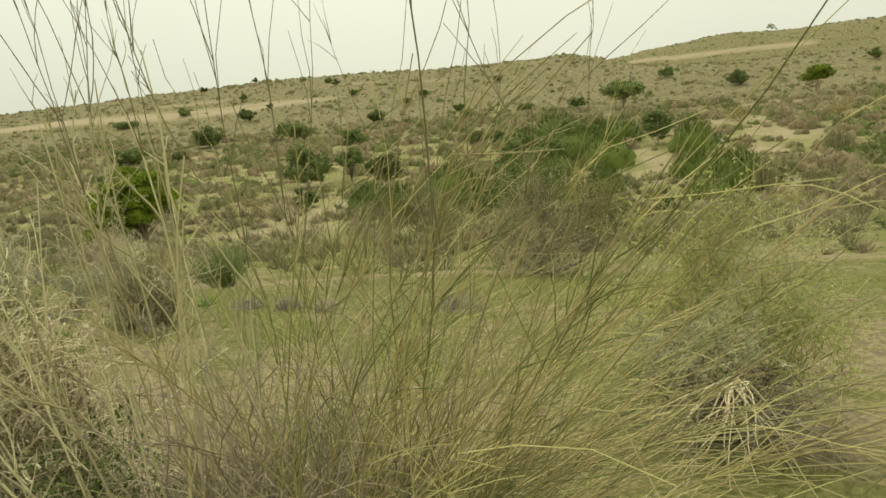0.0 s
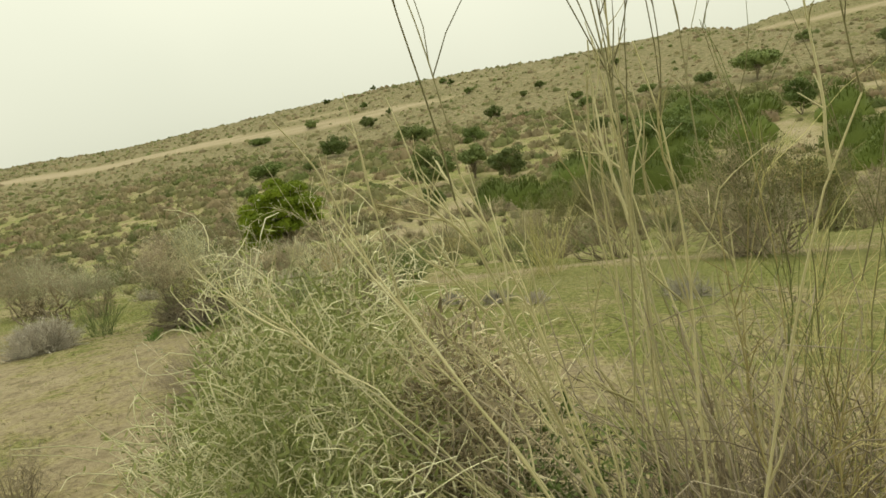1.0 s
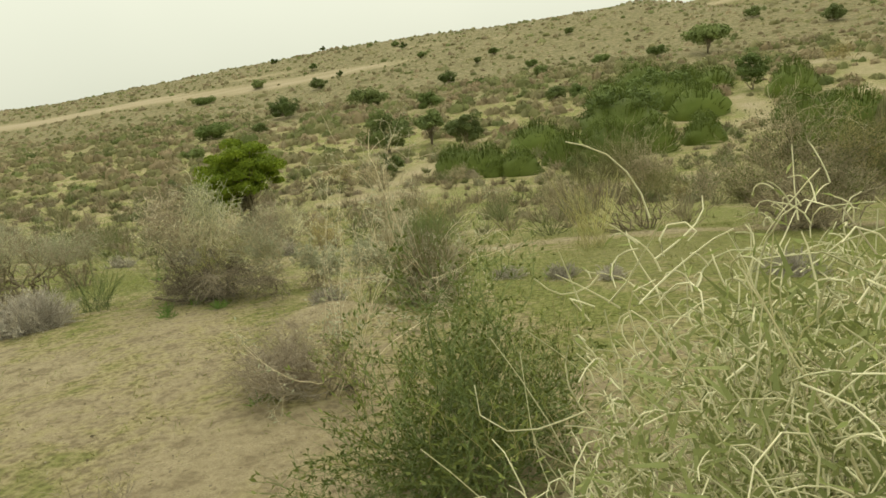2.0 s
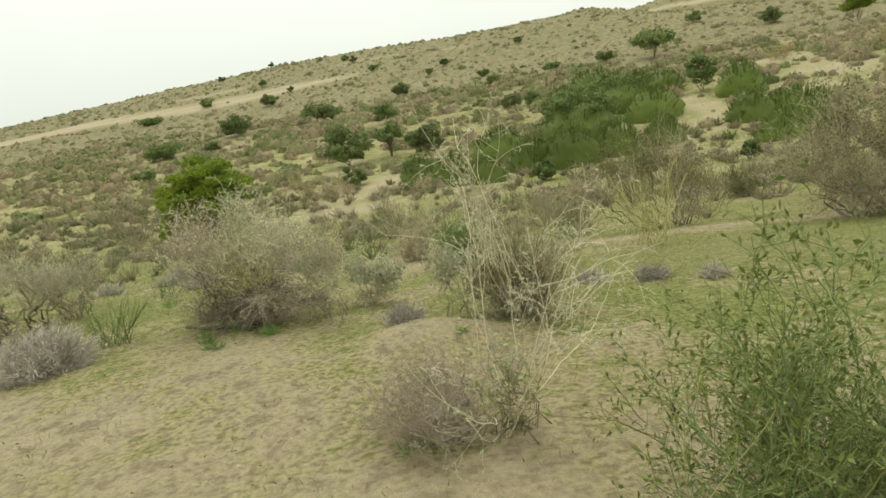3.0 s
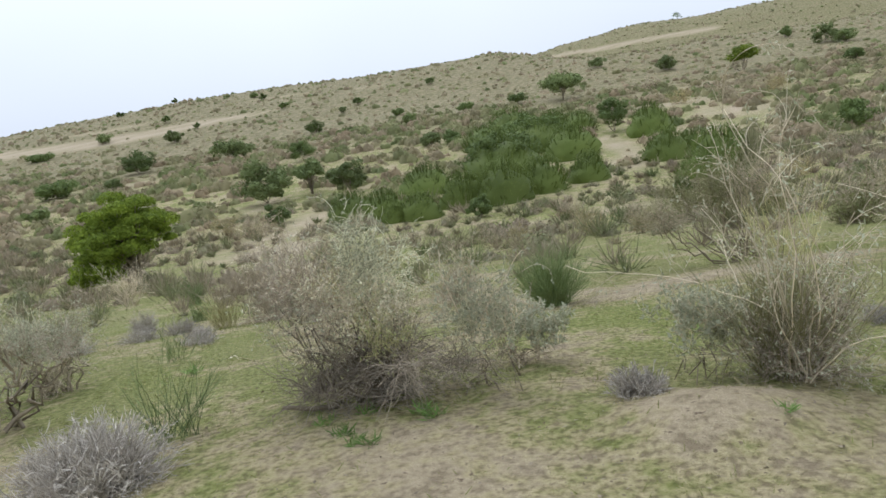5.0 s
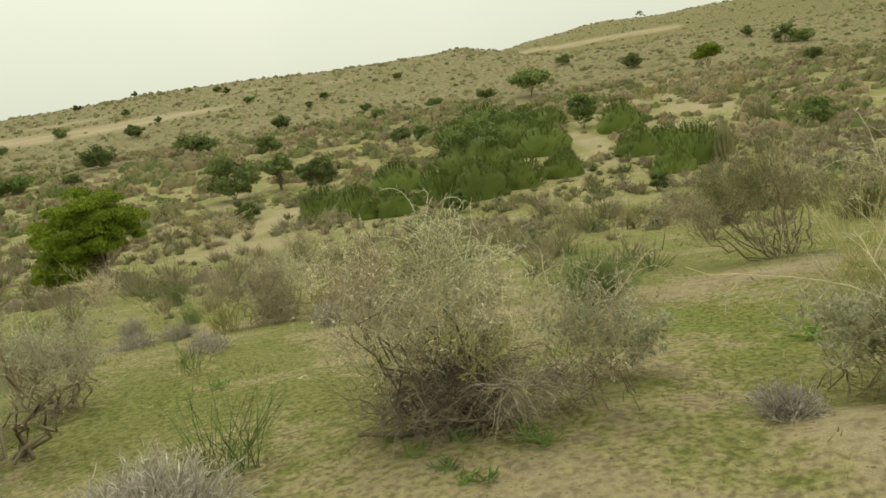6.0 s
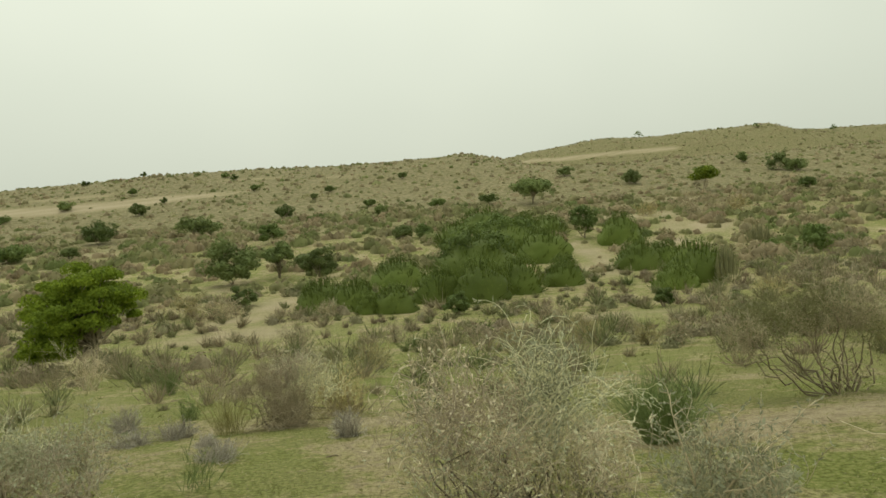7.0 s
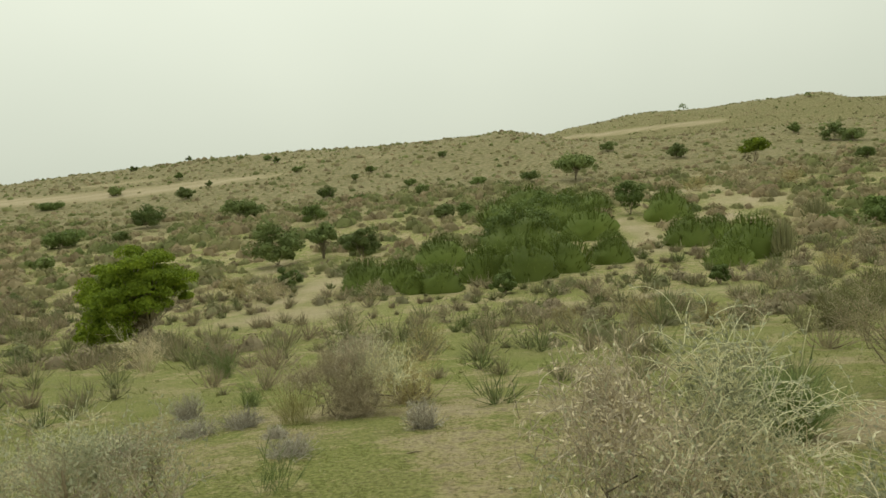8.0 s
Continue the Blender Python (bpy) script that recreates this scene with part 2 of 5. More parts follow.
def grow(base, way, length, steps=5, wander=0.25, lift=0.0):
    """Crooked shoots: from each base along its way, turning a little at each step; lift bends them up or down."""
    n = len(base)
    length = np.broadcast_to(length, n)
    paths = np.empty((n, steps + 1, 3))
    paths[:, 0] = base
    way = unit(np.asarray(way, float))
    for k in range(steps):
        way = unit(way + rng.normal(0, wander, (n, 3)) + np.array([0, 0, lift]))
        paths[:, k + 1] = paths[:, k] + way * (length / steps)[:, None]
    return paths


def curled(base, way, length, steps=9, bend=0.5, fall=0.06):
    """Limp shoots that curl over: each keeps turning about an axis of its own, more so towards the tip."""
    n = len(base)
    length = np.broadcast_to(length, n)
    paths = np.empty((n, steps + 1, 3))
    paths[:, 0] = base
    way = unit(np.asarray(way, float))
    axis = unit(rng.normal(0, 1, (n, 3)))
    turn = rng.normal(0, bend, (n, 1))
    for k in range(steps):
        way = unit(way + np.cross(axis, way) * turn * (0.3 + k / steps) + rng.normal(0, 0.07, (n, 3)) - np.array([0, 0, fall]) * k / steps)
        paths[:, k + 1] = paths[:, k] + way * (length / steps)[:, None]
    return paths


def shoots(paths, each, lo=0.3, hi=1.0, spread=0.8):
    """Starting points and ways of side shoots along the paths."""
    n, k = len(paths), paths.shape[1] - 1
    i = np.repeat(np.arange(n), each)
    s = rng.uniform(lo, hi, len(i)) * k * 0.999
    j = s.astype(int)
    f = (s - j)[:, None]
    base = paths[i, j] * (1 - f) + paths[i, j + 1] * f
    way = unit(paths[i, j + 1] - paths[i, j])
    return base, unit(way + rng.normal(0, spread, (len(i), 3)))


def tubes(paths, r0, r1, sides=3):
    """Tapered rods round the paths."""
    n, k = paths.shape[:2]
    tangent = unit(np.gradient(paths, axis=1))
    ref = np.where(np.abs(tangent[:, :, 2:3]) > 0.9, np.array([1.0, 0, 0]), np.array([0, 0, 1.0]))
    u = unit(np.cross(tangent, ref))
    w = np.cross(tangent, u)
    taper = np.linspace(0, 1, k)[None, :, None, None]
    r = (np.broadcast_to(r0, n)[:, None, None, None] * (1 - taper) + np.broadcast_to(r1, n)[:, None, None, None] * taper)
    a = np.arange(sides) * 2 * np.pi / sides
    ring = u[:, :, None] * np.cos(a)[:, None] + w[:, :, None] * np.sin(a)[:, None]
    verts = (paths[:, :, None] + ring * r).reshape(-1, 3)
    start = (np.arange(n)[:, None] * k + np.arange(k - 1)[None]).ravel()[:, None] * sides
    c = np.arange(sides)
    d = (c + 1) % sides
    quads = np.stack([start + c, start + d, start + sides + d, start + sides + c], -1).reshape(-1, 4)
    return verts, quads


def leaves(base, way, length, width):
    """Small folded leaves."""
    n = len(base)
    way = unit(way)
    side = unit(np.cross(way, rng.normal(0, 1, (n, 3))))
    up = np.cross(side, way)
    length = (np.broadcast_to(length, n) * rng.uniform(0.6, 1.3, n))[:, None]
    width = (np.broadcast_to(width, n) * rng.uniform(0.7, 1.2, n))[:, None]
    mid = base + way * length * 0.5
    verts = np.stack([base, mid + side * width / 2 + up * width * 0.2, base + way * length - up * length * 0.1, mid - side * width / 2 + up * width * 0.2], 1)
    return verts.reshape(-1, 3), np.arange(n * 4).reshape(-1, 4)


def flakes(centre, normal, size, long=1.0):
    """Small three-cornered sprays of leaf, each lying across its normal; long stretches them up the slope of the crown."""
    n = len(centre)
    normal = unit(normal)
    u = unit(np.cross(normal, rng.normal(0, 1, (n, 3)) + np.cross(normal, [0, 0, 1.0]) * (long - 1) * 3))
    v = np.cross(normal, u)
    size = np.broadcast_to(size, n)[:, None] * rng.uniform(0.6, 1.3, (n, 1))
    fat = size * rng.uniform(0.6, 1.0, (n, 1)) / long
    verts = np.stack([centre + u * size * 0.75, centre - u * size * 0.45 + v * fat * 0.6, centre - u * size * 0.45 - v * fat * 0.6], 1)
    return verts.reshape(-1, 3), np.arange(n * 3).reshape(-1, 3)


def halved(shape):
    """Four-cornered faces cut into three-cornered ones."""
    v, q = shape
    return v, np.concatenate([q[:, [0, 1, 2]], q[:, [0, 2, 3]]])


def slivers(base, way, length, width):
    """Thin three-cornered twigs."""
    n = len(base)
    side = unit(np.cross(way, rng.normal(0, 1, (n, 3)))) * np.broadcast_to(width, n)[:, None] * 0.5
    tip = base + unit(way) * np.broadcast_to(length, n)[:, None]
    return np.stack([base + side, base - side, tip], 1).reshape(-1, 3), np.arange(n * 3).reshape(-1, 3)


def dome_ways(n, low=0.1, high=1.0):
    """Ways that point up and out, between two heights of a half globe."""
    z, a = rng.uniform(low, high, n), rng.uniform(0, 2 * np.pi, n)
    h = np.sqrt(np.maximum(1 - z * z, 0))
    return np.stack([h * np.cos(a), h * np.sin(a), z], 1)


def disc(n, r, z=0.0):
    a, d = rng.uniform(0, 2 * np.pi, n), r * np.sqrt(rng.uniform(0, 1, n))
    return np.stack([d * np.cos(a), d * np.sin(a), np.full(n, z)], 1)


# ---- ground ----
PROFILE_Y = (-3000, -60, -8, -3, 0, 2, 4.2, 6.2, 7.4, 14.4, 27, 42, 58, 72, 87, 100, 122, 145, 163, 181, 210, 242, 290, 340, 450, 650, 3000)
PROFILE_Z = (-6, 1.5, 0.7, 0.35, 0.1, -0.08, -0.36, -0.72, -0.96, -2.12, -4.1, -5.1, -5.3, -4.85, -3.3, -1.7, 0.1, 2.9, 5.4, 9.0, 15.2, 20.2, 16.5, 11, 9, 6, 0)


def smooth(a, b, v):
    s = np.clip((v - a) / (b - a), 0, 1)
    return s * s * (3 - 2 * s)


def profile(y):
    """The long slope: down from the camera into a shallow valley, then up to the ridge."""
    ys, zs = np.array(PROFILE_Y, float), np.array(PROFILE_Z, float)
    m = np.gradient(zs, ys)
    i = np.clip(np.searchsorted(ys, y) - 1, 0, len(ys) - 2)
    h = ys[i + 1] - ys[i]
    s = np.clip((y - ys[i]) / h, 0, 1)
    return ((2 * s**3 - 3 * s**2 + 1) * zs[i] + (s**3 - 2 * s**2 + s) * h * m[i]
            + (3 * s**2 - 2 * s**3) * zs[i + 1] + (s**3 - s**2) * h * m[i + 1])


def waves(x, y):
    return (np.sin(x * 0.9 + 1.3 * np.sin(y * 0.5)) * np.sin(y * 0.8 + 0.6) * 0.035
            + np.sin(x * 0.31 + 0.9) * np.sin(y * 0.27 + 1.7 * np.sin(x * 0.13)) * 0.1 * smooth(4, 20, y)
            + np.sin(x * 0.07 + 2.0) * np.sin(y * 0.06 + 0.5) * 0.6 * smooth(60, 120, y)
            + np.sin(x * 0.021 + 0.4) * np.sin(y * 0.017) * 1.2 * smooth(150, 260, y))


def ground_z(x, y):
    """The height of the ground, in metres."""
    x, y = np.asarray(x, float), np.asarray(y, float)
    z = profile(y) + waves(x, y)
    z = z - 2.2 * smooth(-70, -210, x) * smooth(160, 240, y)
    z = z - 5.6 * smooth(15, 60, x) * smooth(185, 240, y)
    z = z + 0.9 * np.exp(-(((x - 14) / 18) ** 2)) * smooth(185, 240, y)
    z = z + (1.0 * np.exp(-(((x + 145) / 20) ** 2)) + 0.6 * np.exp(-(((x + 60) / 18) ** 2)) + 0.8 * np.exp(-(((x - 14) / 7) ** 2))) * smooth(185, 240, y)
    top = (32.4 * smooth(0, 62, x) + 7.2 * smooth(70, 140, x) + 4.4 * smooth(140, 218, x) + 2.5 * smooth(225, 250, x) + 3.6 * smooth(58, 80, x) - 3.0 * smooth(90, 250, x)
           - 6.5 * smooth(246, 265, x) - 2.7 * smooth(265, 296, x))
    z = z + top * np.exp(-(((y - 490) / 95) ** 2))
    z = z + 0.13 * np.exp(-(((x - 2.3) / 0.42) ** 2) - ((y - 1.2) / 0.3) ** 2)
    return z


def cover_at(x, y):
    """How much grass covers the sand, 0 to 1."""
    c = (0.60 + 0.30 * np.sin(0.55 * x + 1.1 * np.sin(0.7 * y)) * np.sin(1.1 * y + 0.5 * np.sin(0.9 * x))
         + 0.16 * np.sin(2.3 * x + 1.7 * y) * np.sin(1.9 * y - 1.2 * x) + 0.10 * np.sin(4.1 * x - 2.2 * y + 1) * np.sin(5.3 * y + 1.9 * x))
    c = c - 0.52 * np.exp(-(((x - 1.2) / 2.8) ** 2) - ((y - 0.4) / 1.6) ** 2)
    c = c + 0.3 * np.exp(-(((y - 3.4) / 1.1) ** 2)) - 0.34 * np.exp(-(((y - 5.1) / 0.5) ** 2)) + 0.22 * np.exp(-(((y - 12) / 6.0) ** 2))
    c = c + 0.3 * np.exp(-(((y - 27) / 13) ** 2)) + 0.1 * smooth(45, 60, y) - 0.3 * np.exp(-(((x - 2.3) / 0.5) ** 2) - ((y - 1.15) / 0.35) ** 2)
    c = c + 0.5 * np.exp(-(((x - 6.0) / 2.8) ** 2) - ((y - 2.4) / 2.2) ** 2)
    return np.clip(c + 0.25 * smooth(270, 330, y), 0, 1)


def bare_at(x, y):
    """Open sand: the wind-blown bands on the far slope and the trodden gaps in the thicket."""
    b = 1.2 * np.exp(-(((y - 182 - 0.06 * (x + 130)) / (7.0 - 4.0 * smooth(-85, -45, x))) ** 4)) * smooth(-38, -66, x)
    b = b + np.exp(-(((y - 200) / 2.6) ** 2)) * smooth(-92, -98, x) * smooth(-128, -118, x)
    b = b + 0.8 * np.exp(-(((y - 213) / 2.2) ** 2)) * smooth(-44, -50, x) * smooth(-68, -62, x) + 0.8 * np.exp(-(((y - 204) / 2.0) ** 2)) * smooth(-18, -23, x) * smooth(-36, -30, x)
    b = b + 1.2 * np.exp(-(((y - np.maximum(428, 438 - 0.5 * (x - 65))) / 5) ** 4)) * smooth(50, 62, x) * smooth(175, 158, x)
    for cx, cy, rx, ry in ((18.4, 74, 1.6, 9), (16, 61, 2.2, 5), (38, 88, 7, 5), (34, 104, 9, 4), (30, 78, 4, 3), (47, 129, 10, 4), (-21, 67, 3, 1.4), (-13, 54, 2, 4), (-52, 104, 12, 1.5), (-11, 38, 4, 3), (9, 33, 5, 1.2), (-14, 46, 3, 2.5)):
        b = b + np.exp(-(((x - cx) / rx) ** 2) - ((y - cy) / ry) ** 2)
    return np.clip(b * (0.8 + 0.3 * np.sin(1.3 * x) * np.sin(0.9 * y)), 0, 1)


def graded(centre, first, reach, n):
    """Steps that are small near the centre and widen outwards."""
    u = np.linspace(-1, 1, n)
    k = 9.0
    return centre + np.sinh(k * u) / np.sinh(k) * reach + u * first


rows_of_ground = np.unique(np.concatenate([graded(3.0, 14, 2900, 230), np.arange(70, 260, 3.0), np.arange(412, 476, 3.0)]))
gx, gy = np.meshgrid(graded(1.5, 16, 2900, 280), rows_of_ground)
gz = ground_z(gx, gy) + 0.012 * np.sin(5.1 * gx + 2 * np.sin(3.3 * gy)) * np.sin(4.3 * gy) * smooth(40, 20, gy)
index = np.arange(gx.size).reshape(gx.shape)
ground_quads = np.stack([index[:-1, :-1], index[:-1, 1:], index[1:, 1:], index[1:, :-1]], -1).reshape(-1, 4)
ground_mesh = build("ground", np.stack([gx, gy, gz], -1).reshape(-1, 3), ground_quads, SAND,
                    {"cover": cover_at(gx, gy).ravel(), "bare": bare_at(gx, gy).ravel(), "dry": (0.85 * smooth(80, 135, gy) * (1 - 0.1 * smooth(270, 330, gy)) * (1 - bare_at(gx, gy))).ravel()})
ground_mesh.polygons.foreach_set("use_smooth", np.ones(len(ground_quads), bool))
ground = tagged(new("ground", ground_mesh), "tan desert sand with thin patches of green grass", "ground", kind="structure")


# ---- kinds of plants ----
def mass(name, shape, material, parent, label=""):
    """A part made of more fine pieces than one could pick apart."""
    return tagged(part(name, shape, material, parent, label), kind="stuff")


def rods(name, paths, r0, r1, sides, material, parent, label=""):
    """Each path as a rod of its own."""
    r0, r1 = np.broadcast_to(r0, len(paths)), np.broadcast_to(r1, len(paths))
    for i in range(len(paths)):
        part(name, tubes(paths[i:i + 1], r0[i:i + 1], r1[i:i + 1], sides), material, parent, label)


def twig_bush(name, x, y, r, h, label, group="", stems=26, twigs=6, fine=8, leafy=0.0, leaf=SILVER, wood=BARK, twig=TWIG, leaf_size=0.022, low=0.15, thick=0.006, hair=0.0024, near=False, curl=0.3):
    """A shrub of woody stems, crooked twigs and sprigs, with or without small leaves."""
    ob = thing(name, x, y, label, "shrub", group, 0.01)
    size = np.array([r, r, h])
    lobes = dome_ways(7, low, 1.0)
    which = rng.integers(0, 7, stems)
    way = unit(lobes[which] + rng.normal(0, 0.3, (stems, 3)) + [0, 0, 0.05])
    way[:, 2] = np.abs(way[:, 2])
    main = grow(disc(stems, r * 0.3), way * size, np.linalg.norm(way * size, axis=1) * rng.uniform(0.62, 1.12, 7)[which] * rng.uniform(0.55, 0.98, stems), 6 if near else 4, 0.24, 0.03)
    b, w = shoots(main, twigs, 0.2, 1.0, 0.9)
    second = grow(b, w * [1, 1, 0.8] + [0, 0, 0.18], rng.uniform(0.25, 0.5, len(b)) * (r + h) * 0.5, 6 if near else 3, curl, 0.03)
    b, w = shoots(second, fine, 0.1, 1.0, 0.75)
    length = rng.uniform(0.08, 0.26, len(b)) * (r + h) * 0.5
    if near:
        rods("stem", main, thick * rng.uniform(0.7, 1.6, stems), thick * 0.3, 4, wood, ob)
        third = grow(b, w + [0, 0, 0.15], length, 2, curl, 0.0)
        mass("twig_tangle", joined(tubes(second, thick * 0.4, thick * 0.2), tubes(third, hair * 0.5, hair * 0.3)), twig, ob, "fine dry twigs")
    else:
        mass("stem_growth", tubes(main, thick * rng.uniform(0.7, 1.6, stems), thick * 0.3, 3), wood, ob, "dark woody stems")
        mass("twig_tangle", joined(halved(tubes(second, thick * 0.3, thick * 0.16)), slivers(b, w + [0, 0, 0.15], length * 1.2, hair * 2.2)), twig, ob, "fine dry twigs")
        third = second
        leafy = leafy * fine * 0.6
    if leafy:
        b, w = shoots(third, int(leafy), 0.15, 1.0, 0.9)
        mass("foliage", leaves(b, w, leaf_size, leaf_size * 0.42), leaf, ob, "small pale leaves")
    return ob


def dead_brush(ob, centre, n, r, fall=0.07, thick=0.0034, material=DEAD_WOOD, low=-0.35, high=0.5):
    """A dome of dead branches that bend over and hang, with crooked side twigs."""
    way = dome_ways(n, low, high)
    hang = grow(disc(n, r * 0.3) + np.asarray(centre), way, rng.uniform(0.4, 1.2, n) * r, 7, 0.33, -fall)
    hang[:, :, 2] = np.maximum(hang[:, :, 2], 0.015)
    b, w = shoots(hang, 4, 0.25, 1.0, 0.8)
    small = grow(b, w, rng.uniform(0.12, 0.38, len(b)) * r, 3, 0.3, -0.03)
    small[:, :, 2] = np.maximum(small[:, :, 2], 0.012)
    mass("dead_brushwood", tubes(hang, thick * rng.uniform(0.6, 1.5, n), thick * 0.4, 4), material, ob, "dead branches drooping to the sand")
    mass("dead_twig_tangle", tubes(small, thick * 0.45, thick * 0.25), material, ob, "dead grey twigs")


def tufted_bush(name, x, y, h, label, tufts, wood=BARK, dead=TWIG, skirt=160, skirt_r=0.5, thick=0.008, shoots_each=15, hair=0.0026, leaf_size=0.026, group="", limbs=5, crook=0.035):
    """An old shrub: crooked bare stems, a drooping skirt of dead wood, and separate tufts of living shoots on top.
    Each tuft: place from the foot, height of its top, spread, twig material, leaf material, leaves a shoot."""
    ob = thing(name, x, y, label, "shrub", group, 0.01)
    for dx, dy, top, spread, twig, leaf, leafy in tufts:
        seat = np.array([dx, dy, top * 0.56])
        foot = disc(limbs, 0.16) + np.array([dx, dy, 0]) * 0.25
        s = np.linspace(0, 1, 10)[None, :, None]
        end = seat + rng.normal(0, 0.26, (limbs, 3)) * spread * [1, 1, 0.7]
        bow = np.array([dx * 0.1, dy * 0.1, -0.02])
        limb = foot[:, None] * (1 - s) + end[:, None] * s + bow * 4 * (s * (1 - s)) + rng.normal(0, crook, (limbs, 10, 3)) * (s > 0)
        rods("stem", limb, thick * rng.uniform(0.7, 1.5, limbs), thick * 0.45, 5, wood, ob)
        b, w = shoots(limb, max(1, shoots_each * 5 // limbs), 0.74, 1.0, 0.6)
        b = b + rng.normal(0, 0.2, b.shape) * spread * [1, 1, 0.5]
        out = unit(b - seat + rng.normal(0, 0.1, b.shape) * spread) * [0.5, 0.5, 0.2] + [0.15 * dx, 0.15 * dy, 0.85]
        first = grow(b, w * 0.5 + out, rng.uniform(0.14, 0.44, len(b)) * top * rng.choice([0.7, 1.0, 1.15], len(b)), 5, 0.34, 0.03)
        b, w = shoots(first, 9, 0.12, 1.0, 0.85)
        second = grow(b, w + [0, 0, 0.2], rng.uniform(0.04, 0.15, len(b)) * (top + spread), 2, 0.4, 0.0)
        tuft = mass("tuft", joined(tubes(first, hair * 0.75, hair * 0.4), tubes(second, hair * 0.42, hair * 0.28)), twig, ob, "tuft of fine crooked shoots")
        if leafy:
            b, w = shoots(second, leafy, 0.1, 1.0, 0.9)
            mass("foliage", leaves(b, w, leaf_size, leaf_size * 0.42), leaf, tuft, "small leaves")
    if skirt:
        dead_brush(ob, (0, 0, 0.2 * h), skirt // 2, skirt_r, 0.07, 0.004, dead)
        dead_brush(ob, (0.1 * skirt_r, -0.3 * skirt_r, 0.1 * h), skirt // 2, skirt_r * 0.8, 0.03, 0.003, dead, -0.1, 0.7)
    return ob


def woolly_tips(ob, centre, spread, n, length, stem, leaf, leafy=5):
    """Sprays on top of a bush that nod and hook over, set with narrow felted leaves."""
    base = rng.normal(0, 0.5, (n, 3)) * spread + np.asarray(centre)
    spray = curled(base, dome_ways(n, 0.45, 1.0), length * rng.uniform(0.5, 1.2, n), 8, 0.42, 0.09)
    b, w = shoots(spray, leafy, 0.25, 1.0, 0.7)
    tip = mass("spray_growth", tubes(spray, 0.0018, 0.001), stem, ob, "nodding felted sprays")
    mass("foliage", leaves(b, w, 0.026, 0.008), leaf, tip, "narrow felted leaves")


def crooked_stalks(name, x, y, n, high, lean, label, material=WHITE_TWIG, leaf=SILVER, leafy=3, thick=0.0034, spread=0.75, group=""):
    """A tall sparse plant: zigzag pale stalks that fork, droop and hook over at the ends, with a few woolly leaves."""
    ob = thing(name, x, y, label, "shrub", group, 0.01)
    way = dome_ways(n, spread, 1.0) + np.array([*lean, 0.0])
    main = grow(disc(n, 0.1), way, high * rng.uniform(0.6, 1.15, n), 13, 0.17, 0.03)
    b, w = shoots(main, 4, 0.35, 0.98, 0.55)
    side = curled(b, w + [0, 0, 0.15], rng.uniform(0.1, 0.36, len(b)) * high, 9, 0.3, 0.16)
    b, w = shoots(np.concatenate([main[:, 4:], side]), 5, 0.25, 1.0, 0.8)
    tip = curled(b, w, rng.uniform(0.02, 0.09, len(b)) * high, 4, 0.5, 0.2)
    rods("stalk", main, thick * rng.uniform(0.7, 1.3, n), thick * 0.3, 5, material, ob, "long zigzag bleached stalk")
    mass("side_growth", joined(tubes(side, thick * 0.5, thick * 0.22), tubes(tip, thick * 0.32, thick * 0.18)), material, ob, "hooked side twigs")
    if leafy:
        b, w = shoots(tip, leafy, 0.2, 1.0, 0.8)
        mass("foliage", leaves(b, w, 0.026, 0.008), leaf, ob, "small woolly leaves")
    return ob


def cushion(name, x, y, r, h, label, group="", n=300, colour=PURPLE, hair=0.004):
    """A dense dome of fine, dry stems that all rise from one foot."""
    ob = thing(name, x, y, label, "shrub", group, 0.01)
    way = dome_ways(n, 0.05, 1.0)
    length = np.linalg.norm(way * [r, r, h], axis=1) * rng.uniform(0.75, 1.0, n)
    main = grow(disc(n, r * 0.45), way * [r, r, h], length * 0.8, 4, 0.2, 0.02)
    b, w = shoots(main, 11, 0.35, 1.0, 0.6)
    mass("stem_growth", tubes(main, 0.0032, 0.0016), colour, ob)
    mass("twig_tangle", leaves(b, w, h * 0.17, hair), colour, ob)
    return ob


def broom(name, x, y, r, h, label, group="", n=160, colour=BROOM, lean=(0, 0), twig=5, flat=0.72, hair=0.0045):
    """Upright, rush-like stems in a fan."""
    ob = thing(name, x, y, label, "shrub", group, 0.01)
    way = dome_ways(n, flat, 1.0) + np.array([*lean, 0])
    main = grow(disc(n, r * 0.6), way, h * rng.uniform(0.5, 1.1, n), 4, 0.06, 0.04)
    b, w = shoots(main, twig, 0.1, 0.9, 0.22)
    mass("stem_growth", tubes(main, 0.003, 0.0012), colour, ob)
    mass("side_growth", leaves(b, w, h * 0.4, hair), colour, ob)
    return ob


def crown_points(n, lumps, r, h, z):
    """Points through a lumpy crown: many rounded clumps of unlike size with gaps between them."""
    way = dome_ways(lumps, -0.85, 1.0)
    centre = way * np.array([r, r, h]) * rng.uniform(0.35, 0.9, (lumps, 1)) * (1 - 0.22 * np.maximum(-way[:, 2:], 0)) + [0, 0, z]
    size = rng.uniform(0.18, 0.38, lumps) * r
    i = rng.integers(0, lumps, n)
    out = unit(rng.normal(0, 1, (n, 3)))
    return centre[i] + out * (size[i] * rng.uniform(0.35, 1.0, n) ** 0.5)[:, None] * [1, 1, 0.75], out, centre


